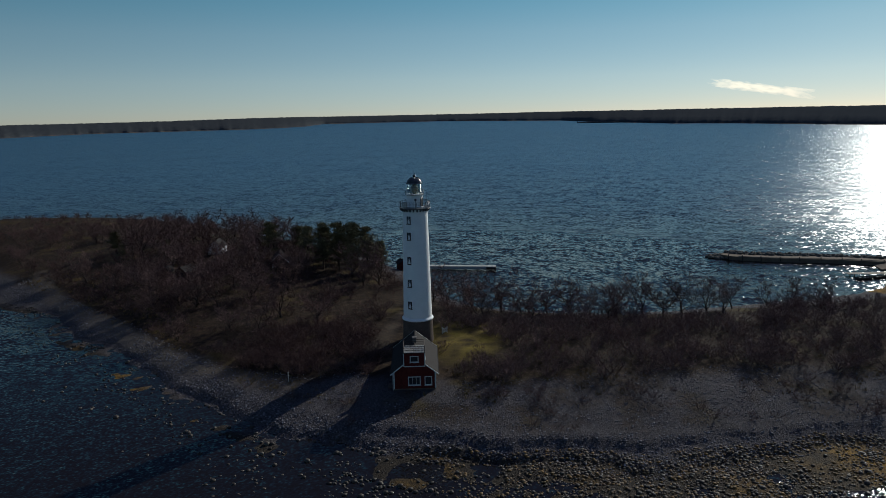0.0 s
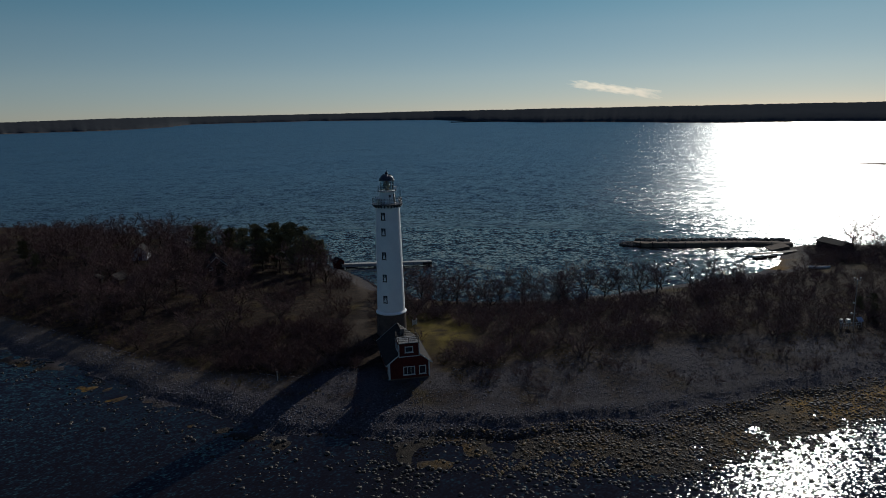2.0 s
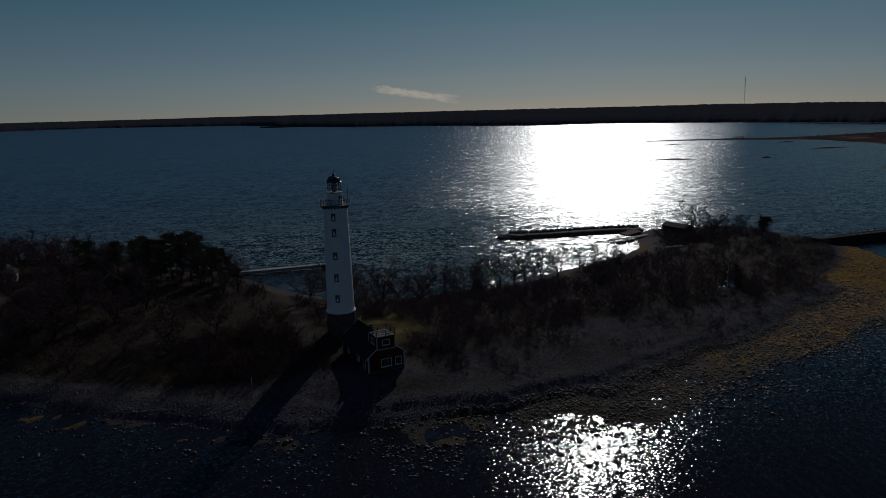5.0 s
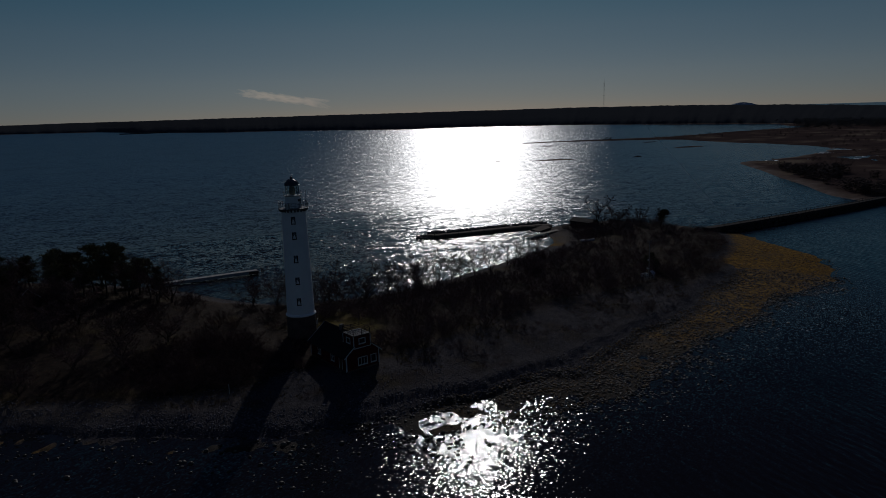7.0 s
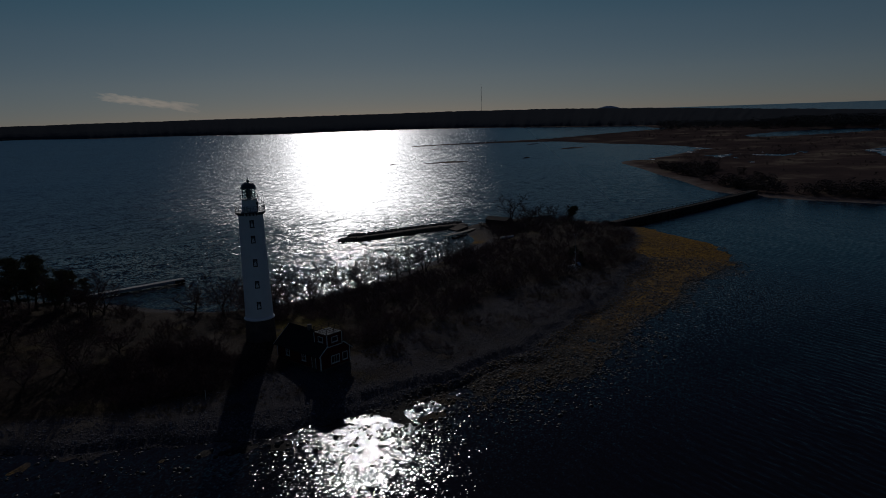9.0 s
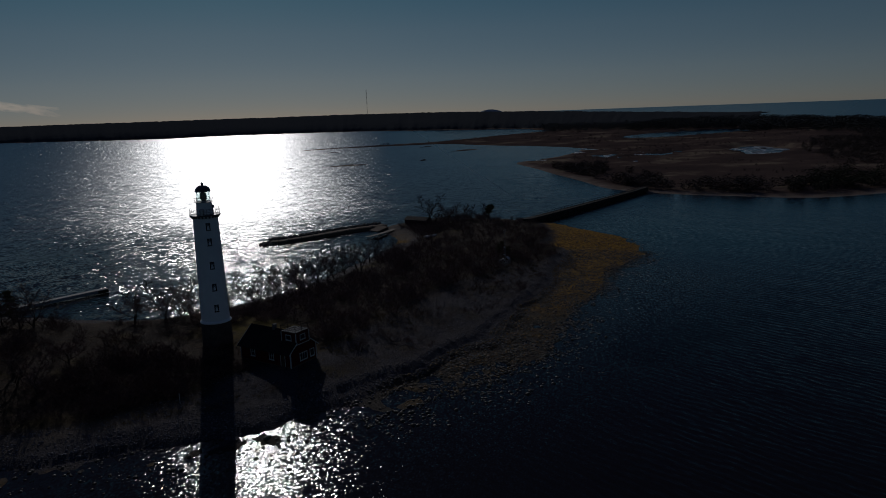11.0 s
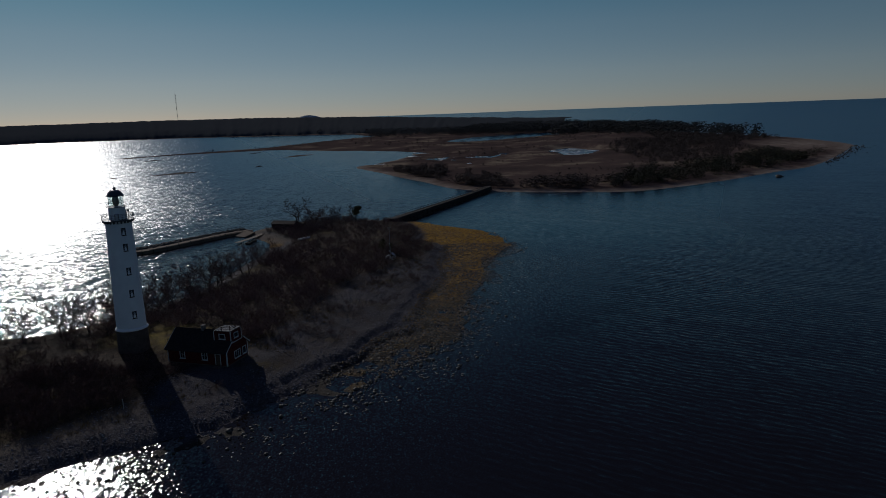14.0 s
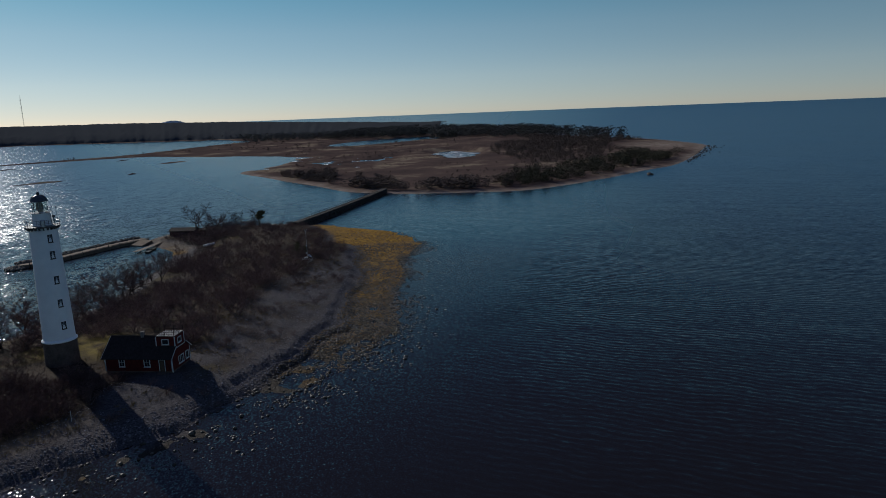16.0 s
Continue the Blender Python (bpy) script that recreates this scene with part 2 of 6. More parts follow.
def ground_material():
    """Island ground: shingle, dry grass and ochre seaweed flats, laid out by the zone attributes of the mesh."""
    m, nodes, links, b = material("island_ground")

    def zone(n):
        a = nodes.new("ShaderNodeAttribute")
        a.attribute_name = n
        return a.outputs["Fac"]
    big, mid, fine = tex_noise(nodes, links, 0.12, 5.0, 0.6), tex_noise(nodes, links, 0.9, 5.0, 0.65), tex_noise(nodes, links, 5.0, 4.0, 0.7)
    vor = nodes.new("ShaderNodeTexVoronoi")
    vor.inputs["Scale"].default_value = 6.5
    geo = nodes.new("ShaderNodeNewGeometry")
    links.new(geo.outputs["Position"], vor.inputs["Vector"])
    litter = ramp(nodes, links, mid, (0.3, (0.018, 0.013, 0.010)), (0.5, (0.034, 0.023, 0.016)), (0.74, (0.085, 0.056, 0.034)))
    green = ramp(nodes, links, fine, (0.3, (0.045, 0.034, 0.014)), (0.7, (0.105, 0.074, 0.028)))
    grass = mix(nodes, links, ramp(nodes, links, big, (0.54, (0, 0, 0)), (0.70, (1, 1, 1))), litter, green)
    pebble = ramp(nodes, links, vor.outputs["Color"], (0.1, (0.020, 0.018, 0.019)), (0.9, (0.135, 0.12, 0.123)))
    pebble = mix(nodes, links, maths(nodes, links, "MULTIPLY", mid, 0.5), pebble, (0.042, 0.039, 0.040))
    clots = maths(nodes, links, "ADD", maths(nodes, links, "MULTIPLY", mid, 0.55), maths(nodes, links, "MULTIPLY", fine, 0.45))
    weed = ramp(nodes, links, clots, (0.38, (0.030, 0.019, 0.009)), (0.50, (0.20, 0.108, 0.016)), (0.62, (0.44, 0.235, 0.022)))
    col = mix(nodes, links, zone("shingle"), grass, pebble)
    wet = ramp(nodes, links, maths(nodes, links, "MULTIPLY", maths(nodes, links, "ADD", mid, fine), 0.5), (0.35, (0.010, 0.008, 0.007)), (0.65, (0.050, 0.038, 0.027)))
    col = mix(nodes, links, zone("wet"), col, wet)
    col = mix(nodes, links, zone("weed"), col, weed)
    lawn = ramp(nodes, links, fine, (0.3, (0.14, 0.11, 0.022)), (0.7, (0.34, 0.25, 0.055)))
    col = mix(nodes, links, zone("lawn"), col, lawn)
    links.new(mix(nodes, links, zone("path"), col, (0.125, 0.10, 0.076)), b.inputs["Base Color"])
    # the wet flats are glossy
    links.new(maths(nodes, links, "SUBTRACT", 0.92, maths(nodes, links, "MULTIPLY", zone("wet"), 0.10)), b.inputs["Roughness"])
    links.new(maths(nodes, links, "ADD", 0.05, maths(nodes, links, "MULTIPLY", zone("wet"), 0.04)), b.inputs["Specular IOR Level"])
    n = bump(nodes, links, vor.outputs["Distance"], 1.0, 0.10)
    links.new(bump(nodes, links, mid, 0.6, 0.25, n), b.inputs["Normal"])
    return m


def far_ground_material():
    m, nodes, links, b = material("marsh_ground")

    def zone(n):
        a = nodes.new("ShaderNodeAttribute")
        a.attribute_name = n
        return a.outputs["Fac"]
    big, mid = tex_noise(nodes, links, 0.018, 5.0, 0.6), tex_noise(nodes, links, 0.12, 5.0, 0.65)
    heath = ramp(nodes, links, big, (0.36, (0.058, 0.042, 0.039)), (0.54, (0.094, 0.065, 0.056)), (0.68, (0.27, 0.215, 0.15)))
    heath = mix(nodes, links, maths(nodes, links, "MULTIPLY", mid, 0.55), heath, (0.092, 0.072, 0.063))
    sand = ramp(nodes, links, mid, (0.3, (0.13, 0.10, 0.076)), (0.7, (0.29, 0.24, 0.205)))
    links.new(mix(nodes, links, zone("beach"), heath, sand), b.inputs["Base Color"])
    b.inputs["Roughness"].default_value = 0.95
    b.inputs["Specular IOR Level"].default_value = 0.0
    links.new(bump(nodes, links, mid, 0.7, 1.0), b.inputs["Normal"])
    return m


def twig_material(name, dark, light):
    m, nodes, links, b = material(name)
    info, geo = nodes.new("ShaderNodeObjectInfo"), nodes.new("ShaderNodeNewGeometry")
    patch = tex_noise(nodes, links, 0.22, 3.0, 0.6)
    fac = maths(nodes, links, "ADD", maths(nodes, links, "MULTIPLY", geo.outputs["Random Per Island"], 0.5),
                maths(nodes, links, "MULTIPLY", patch, 0.5))
    fac = maths(nodes, links, "ADD", fac, maths(nodes, links, "MULTIPLY", maths(nodes, links, "SUBTRACT", info.outputs["Random"], 0.5), 0.3))
    links.new(ramp(nodes, links, fac, (0.2, dark), (0.8, light)), b.inputs["Base Color"])
    b.inputs["Roughness"].default_value = 0.85
    b.inputs["Specular IOR Level"].default_value = 0.0
    return m


def stone_material(name, rough, gloss, *stops):
    """Loose stones: every stone has a tone of its own, with grain and a rough skin."""
    m, nodes, links, b = material(name)
    geo, info = nodes.new("ShaderNodeNewGeometry"), nodes.new("ShaderNodeObjectInfo")
    own = maths(nodes, links, "FRACT", maths(nodes, links, "ADD", geo.outputs["Random Per Island"], info.outputs["Random"]))
    patch, grain = tex_noise(nodes, links, 0.5, 3.0, 0.6), tex_noise(nodes, links, 7.0, 4.0, 0.7)
    fac = maths(nodes, links, "ADD", maths(nodes, links, "MULTIPLY", own, 0.55), maths(nodes, links, "MULTIPLY", maths(nodes, links, "ADD", patch, grain), 0.42))
    links.new(ramp(nodes, links, maths(nodes, links, "SUBTRACT", fac, 0.16), *stops), b.inputs["Base Color"])
    b.inputs["Roughness"].default_value, b.inputs["Specular IOR Level"].default_value = rough, gloss
    links.new(bump(nodes, links, grain, 0.7, 0.04), b.inputs["Normal"])
    return m


def glass_material(name, tint=(0.9, 0.95, 0.95)):
    m, nodes, links, b = material(name)
    out = nodes["Material Output"]
    clear, gloss, blend = nodes.new("ShaderNodeBsdfTransparent"), nodes.new("ShaderNodeBsdfGlossy"), nodes.new("ShaderNodeMixShader")
    blend.inputs[0].default_value = 0.07
    clear.inputs["Color"].default_value = (*tint, 1)
    gloss.inputs["Roughness"].default_value = 0.03
    links.new(clear.outputs[0], blend.inputs[1])
    links.new(gloss.outputs[0], blend.inputs[2])
    links.new(blend.outputs[0], out.inputs["Surface"])
    nodes.remove(b)
    return m


def boards(name, dark, light, pitch, rough=0.7, across="X"):
    """Painted boards or seamed sheet: narrow bands with a groove between them, in the object's own axes."""
    m, nodes, links, b = material(name)
    tc = nodes.new("ShaderNodeTexCoord")
    wave = nodes.new("ShaderNodeTexWave")
    wave.bands_direction, wave.wave_profile = across, "SAW"
    wave.inputs["Scale"].default_value = 0.314 / pitch
    links.new(tc.outputs["Object"], wave.inputs["Vector"])
    grain = tex_noise(nodes, links, 2.2, 5.0, 0.65)
    links.new(ramp(nodes, links, grain, (0.3, dark), (0.7, light)), b.inputs["Base Color"])
    links.new(bump(nodes, links, wave.outputs["Fac"], 0.6, 0.02), b.inputs["Normal"])
    b.inputs["Roughness"].default_value, b.inputs["Specular IOR Level"].default_value = rough, 0.1
    return m


SEA = water_material()
GROUND = ground_material()
MARSH = far_ground_material()
WHITEWASH = worn("whitewashed_masonry", (0.70, 0.71, 0.70), (0.84, 0.84, 0.82), 0.7, 0.5, 12.0, 0.01)
STONE = worn("tower_limestone", (0.06, 0.046, 0.04), (0.15, 0.118, 0.10), 0.9, 0.9, 6.0, 0.04)
IRON = worn("gallery_iron", (0.045, 0.045, 0.05), (0.10, 0.10, 0.105), 0.5, 2.0, 20.0, 0.003, 0.3)
COPPER = worn("lantern_roof_metal", (0.035, 0.04, 0.045), (0.085, 0.09, 0.10), 0.4, 1.5, 9.0, 0.004, 0.5)
BRASS = worn("lens_brass", (0.16, 0.13, 0.09), (0.30, 0.25, 0.17), 0.35, 2.0, 9.0, 0.0, 0.2)
GLASS = glass_material("clear_glass")
DARKGLASS = worn("window_glass", (0.012, 0.015, 0.02), (0.03, 0.036, 0.045), 0.08, 1.0, 5.0, 0.0)
# dark glass lightened to blue-grey, a reflection of sky held in the colour
WINDOWPANE = worn("sky_lit_glass", (0.05, 0.06, 0.075), (0.09, 0.105, 0.125), 0.1, 1.0, 5.0, 0.0)
WHITEPAINT = worn("white_paint", (0.44, 0.44, 0.42), (0.60, 0.60, 0.58), 0.55, 2.0, 25.0, 0.002)
REDBOARD = boards("red_painted_boards", (0.06, 0.009, 0.009), (0.11, 0.019, 0.016), 0.16)
FELT = boards("grey_roof_sheet", (0.015, 0.012, 0.0115), (0.036, 0.029, 0.027), 0.45, 0.8, "Y")
DECKWOOD = worn("grey_deck_wood", (0.36, 0.34, 0.32), (0.60, 0.58, 0.54), 0.8, 1.5, 18.0, 0.004, vary=0.2)
DARKWOOD = boards("dark_tarred_boards", (0.028, 0.022, 0.02), (0.065, 0.05, 0.042), 0.18)
BROWNWOOD = boards("brown_boards", (0.07, 0.045, 0.032), (0.14, 0.09, 0.06), 0.18)
BLUEPAINT = worn("blue_door_paint", (0.03, 0.07, 0.22), (0.05, 0.11, 0.32), 0.5, 2.0, 20.0, 0.002)
BRICK = worn("chimney_brick", (0.11, 0.10, 0.095), (0.21, 0.195, 0.18), 0.85, 3.0, 15.0, 0.01)
CONCRETE = worn("quay_concrete", (0.10, 0.072, 0.05), (0.20, 0.148, 0.105), 0.88, 0.5, 8.0, 0.01)
RUBBLE = worn("breakwater_stone", (0.075, 0.065, 0.055), (0.22, 0.195, 0.165), 0.9, 1.2, 6.0, 0.03, vary=0.3)
CAUSEWAY = worn("causeway_stone", (0.025, 0.022, 0.020), (0.075, 0.066, 0.058), 0.9, 1.2, 5.0, 0.05)
PEBBLE = stone_material("beach_stone", 0.85, 0.05, (0.0, (0.058, 0.053, 0.058)), (0.6, (0.150, 0.140, 0.154)), (1.0, (0.34, 0.325, 0.335)))
WETROCK = stone_material("wet_stone", 0.48, 0.13, (0.0, (0.018, 0.014, 0.011)), (0.6, (0.066, 0.053, 0.043)), (0.9, (0.125, 0.104, 0.084)), (1.0, (0.24, 0.21, 0.18)))
WEEDSTONE = stone_material("weedy_stone", 0.55, 0.09, (0.0, (0.024, 0.018, 0.015)), (0.40, (0.085, 0.062, 0.044)), (0.62, (0.20, 0.112, 0.034)), (0.75, (0.13, 0.105, 0.082)), (1.0, (0.25, 0.22, 0.18)))
STEEL = worn("galvanised_steel", (0.32, 0.33, 0.34), (0.52, 0.53, 0.54), 0.4, 2.0, 20.0, 0.0, 0.7)
BARK = twig_material("grey_bark", (0.032, 0.025, 0.02), (0.085, 0.066, 0.053))
TWIG = twig_material("bare_twigs", (0.074, 0.046, 0.042), (0.215, 0.138, 0.122))
THORN = twig_material("thicket_twigs", (0.080, 0.050, 0.049), (0.22, 0.148, 0.128))
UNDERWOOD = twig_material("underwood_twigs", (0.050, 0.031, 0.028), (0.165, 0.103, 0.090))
NEEDLE = twig_material("pine_needles", (0.062, 0.056, 0.030), (0.16, 0.135, 0.072))
SCRUB = twig_material("far_scrub", (0.070, 0.055, 0.049), (0.125, 0.100, 0.085))
# bluish grey instead of conifer green: far-off haze mixed into the colour
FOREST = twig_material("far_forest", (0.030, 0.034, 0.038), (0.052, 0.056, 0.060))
BELT = twig_material("conifer_belt", (0.045, 0.045, 0.032), (0.088, 0.082, 0.058))
BACKWOOD = twig_material("back_wood", (0.070, 0.070, 0.064), (0.115, 0.110, 0.10))
DRYGRASS = twig_material("dry_grass", (0.085, 0.058, 0.024), (0.23, 0.158, 0.068))
PALESHEET = worn("pale_pool_sheet", (0.42, 0.46, 0.50), (0.70, 0.73, 0.76), 0.5, 0.2, 2.0, 0.0)
# distance haze is painted into this pale blue-grey base colour
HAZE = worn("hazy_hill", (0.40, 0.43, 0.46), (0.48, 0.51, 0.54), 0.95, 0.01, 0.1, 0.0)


# ---- mesh tools ----
RNG = np.random.default_rng(7)


def raw_mesh(name, verts, faces, mat=None, smooth=False):
    """A mesh from vertex and face arrays; faces is one array of triangles or quads, or a list of index lists."""
    me = bpy.data.meshes.new(name)
    if isinstance(faces, np.ndarray):
        verts, faces = np.ascontiguousarray(verts, np.float32), np.ascontiguousarray(faces, np.int32)
        count, k = faces.shape
        me.vertices.add(len(verts))
        me.vertices.foreach_set("co", verts.ravel())
        me.loops.add(count * k)
        me.loops.foreach_set("vertex_index", faces.ravel())
        me.polygons.add(count)
        me.polygons.foreach_set("loop_start", np.arange(0, count * k, k, dtype=np.int32))
        me.update(calc_edges=True)
    else:
        me.from_pydata([tuple(v) for v in verts], [], faces)
    if smooth:
        me.polygons.foreach_set("use_smooth", np.ones(len(me.polygons), bool))
    if mat:
        me.materials.append(mat)
    return me


def thing(name, m, label, category, group="", kind=""):
    """An Empty at a thing's base, that carries its parts."""
    ob = new(name)
    ob.empty_display_size = 0.3
    ob.matrix_world = m
    return tagged(ob, label, category, group, kind)


def part(name, bm, mat, parent, label=""):
    """Links a bmesh or a mesh as one object under a thing or a part."""
    if isinstance(bm, bmesh.types.BMesh):
        me = bpy.data.meshes.new(name)
        bm.to_mesh(me)
        bm.free()
        me.materials.append(mat)
    else:
        me = bm
    ob = new(name, me)
    ob.parent = parent
    return tagged(ob, label) if label else ob


def block(x0, y0, z0, x1, y1, z1, bevel=0.0):
    bm = bmesh.new()
    bmesh.ops.create_cube(bm, size=1, matrix=Matrix.Translation(((x0 + x1) / 2, (y0 + y1) / 2, (z0 + z1) / 2)) @ Matrix.Diagonal((x1 - x0, y1 - y0, z1 - z0, 1)))
    if bevel:
        bmesh.ops.bevel(bm, geom=bm.edges[:], offset=bevel, segments=1, affect="EDGES", profile=0.5)
    return bm


def rod(a, b, r, n=6, r1=None):
    """A bar from a to b."""
    a, b = Vector(a), Vector(b)
    bm = bmesh.new()
    d = b - a
    m = Matrix.Translation((a + b) / 2) @ d.to_track_quat("Z", "Y").to_matrix().to_4x4()
    bmesh.ops.create_cone(bm, cap_ends=True, segments=n, radius1=r, radius2=r if r1 is None else r1, depth=d.length, matrix=m)
    return bm


def turned(profile, n=48, smooth=True, name="turned", mat=None):
    """A surface of revolution round z through (radius, height) pairs."""
    verts, faces = [], []
    for r, z in profile:
        verts += [(r * math.cos(2 * math.pi * k / n), r * math.sin(2 * math.pi * k / n), z) for k in range(n)]
    for i in range(len(profile) - 1):
        for k in range(n):
            a, b = i * n + k, i * n + (k + 1) % n
            faces.append((a, b, b + n, a + n))
    faces.append(tuple(range(n))[::-1])
    faces.append(tuple(range((len(profile) - 1) * n, len(profile) * n)))
    me = raw_mesh(name, verts, faces, mat)
    if smooth:
        for p in me.polygons:
            p.use_smooth = len(p.vertices) == 4 and abs(p.normal.z) < 0.95
        me.set_sharp_from_angle(angle=radians(35))
    return me


def hoop(r, z, tube, n=32, k=5, arc=(0, 2 * math.pi), name="hoop", mat=None):
    """A bent bar along a level circle."""
    verts, faces = [], []
    full = arc[1] - arc[0] > 6.2
    steps = n if full else n + 1
    for i in range(steps):
        a = arc[0] + (arc[1] - arc[0]) * i / n
        for j in range(k):
            t = 2 * math.pi * j / k
            rr = r + tube * math.cos(t)
            verts.append((rr * math.cos(a), rr * math.sin(a), z + tube * math.sin(t)))
    for i in range(n):
        for j in range(k):
            i1 = (i + 1) % steps
            faces.append((i * k + j, i1 * k + j, i1 * k + (j + 1) % k, i * k + (j + 1) % k))
    return raw_mesh(name, verts, faces, mat)


def joined(*bms):
    """Several bmeshes joined into one."""
    out = bmesh.new()
    for b in bms:
        me = bpy.data.meshes.new("tmp")
        b.to_mesh(me)
        b.free()
        out.from_mesh(me)
        bpy.data.meshes.remove(me)
    return out


def lattice_noise(x, y, scale, seed=0):
    """Smooth value noise between 0 and 1 for arrays of places."""
    tab = np.random.default_rng(1000 + seed).random((64, 64))
    u, v = np.asarray(x) / scale, np.asarray(y) / scale
    i, j = np.floor(u).astype(int), np.floor(v).astype(int)
    f, g = u - i, v - j
    f, g = f * f * (3 - 2 * f), g * g * (3 - 2 * g)
    a, b = tab[i % 64, j % 64], tab[(i + 1) % 64, j % 64]
    c, d = tab[i % 64, (j + 1) % 64], tab[(i + 1) % 64, (j + 1) % 64]
    return (a * (1 - f) + b * f) * (1 - g) + (c * (1 - f) + d * f) * g


def fbm(x, y, scale, seed=0, octaves=4):
    out, amp, tot = 0.0, 1.0, 0.0
    for k in range(octaves):
        out, tot = out + amp * lattice_noise(x, y, scale / 2**k, seed + k), tot + amp
        amp *= 0.55
    return out / tot


def smooth_loop(points, per=6):
    """A closed Catmull-Rom line through points of any dimension."""
    p = np.asarray(points, float)
    out = []
    for i in range(len(p)):
        a, b, c, d = p[i - 1], p[i], p[(i + 1) % len(p)], p[(i + 2) % len(p)]
        for k in range(per):
            t = k / per
            out.append(0.5 * (2 * b + (c - a) * t + (2 * a - 5 * b + 4 * c - d) * t**2 + (3 * b - a - 3 * c + d) * t**3))
    return np.array(out)


def shore_distance(x, y, loop):
    """Distance to a closed line, above zero inside it, and the place along it."""
    x, y = np.ravel(x), np.ravel(y)
    best, where, inside = np.full(x.shape, 1e18), np.zeros(x.shape), np.zeros(x.shape, bool)
    for i in range(len(loop)):
        (ax, ay), (bx, by) = loop[i][:2], loop[(i + 1) % len(loop)][:2]
        dx, dy = bx - ax, by - ay
        t = np.clip(((x - ax) * dx + (y - ay) * dy) / (dx * dx + dy * dy + 1e-12), 0, 1)
        d = (x - ax - t * dx) ** 2 + (y - ay - t * dy) ** 2
        near = d < best
        best, where = np.where(near, d, best), np.where(near, i + t, where)
        inside ^= ((ay > y) != (by > y)) & (x < (bx - ax) * (y - ay) / (by - ay + 1e-12) + ax)
    return np.where(inside, 1, -1) * np.sqrt(best), where


def sheet(name, xs, ys, height, keep=None, mat=None, smooth=True):
    """A grid of ground over xs and ys; keep picks the cells that are built."""
    gx, gy = np.meshgrid(xs, ys)
    nx = len(xs)
    idx = np.arange(gx.size).reshape(gx.shape)
    quads = np.stack([idx[:-1, :-1], idx[:-1, 1:], idx[1:, 1:], idx[1:, :-1]], -1).reshape(-1, 4)
    if keep is not None:
        quads = quads[keep.ravel()[quads].any(1)]
    used = np.unique(quads)
    remap = np.full(gx.size, -1)
    remap[used] = np.arange(len(used))
    verts = np.stack([gx.ravel(), gy.ravel(), np.ravel(height)], 1)[used]
    return raw_mesh(name, verts, remap[quads], mat, smooth), used


def add_zone(me, name, values):
    me.attributes.new(name, "FLOAT", "POINT").data.foreach_set("value", np.ascontiguousarray(values, np.float32))


# ---- sea and land ----
def sea_level(r):
    """The far sea lifts to the true horizon, which lies past the clipped distance."""
    return 30.0 * (np.maximum(0, r - 2000) / 3000) ** 2


def build_sea():
    rings = np.concatenate([[0], np.linspace(40, 2000, 30), np.linspace(2150, 4985, 24)])
    n = 128
    a = np.arange(n) * 2 * math.pi / n
    v = np.stack([np.outer(rings, np.cos(a)), np.outer(rings, np.sin(a)), np.outer(sea_level(rings), np.ones(n))], -1).reshape(-1, 3)
    i, k = np.meshgrid(np.arange(len(rings) - 1), np.arange(n), indexing="ij")
    f = np.stack([i * n + k, (i + 1) * n + k, (i + 1) * n + (k + 1) % n, i * n + (k + 1) % n], -1).reshape(-1, 4)
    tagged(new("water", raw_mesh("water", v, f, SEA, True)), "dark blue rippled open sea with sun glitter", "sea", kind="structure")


build_sea()

# waterline of the island: x, y and the width of the low stony flat behind it
SOUTH_SHORE = [(139, -33, 30), (127, -36, 22), (114, -35, 14), (90, -41, 10), (68, -45, 9), (52, -49, 9), (38, -53, 10), (25, -53, 10),
               (14, -52, 9), (3, -48, 7), (-8, -44, 6), (-19, -39, 5), (-32, -31, 5), (-43, -24, 5), (-52, -15, 5), (-62, -6, 5),
               (-70, 1, 5), (-78, 7, 4), (-89, 18, 4), (-101, 29, 4), (-112, 34, 4), (-135, 50, 5), (-165, 78, 6), (-205, 120, 6), (-240, 165, 6)]
NORTH_SHORE = [(-228, 188, 4), (-190, 195, 3), (-145, 186, 3), (-105, 162, 2), (-62, 126, 2), (-32, 98, 2), (-14, 76, 2), (-4, 56, 2), (5, 40, 2),
               (18, 32, 2), (36, 30, 2), (54, 31, 2), (72, 36, 2), (90, 41, 3), (104, 46, 4), (117, 55, 5), (125, 66, 4), (134, 77, 2),
               (146, 80, 2), (163, 75, 2), (173, 60, 2), (177, 42, 2), (178, 26, 4), (172, 8, 12), (163, -12, 26), (152, -25, 30)]
ISLAND = smooth_loop(SOUTH_SHORE + NORTH_SHORE)
FLAT_WIDTH = ISLAND[:, 2]
SIDE_SOUTH = len(SOUTH_SHORE) * 6


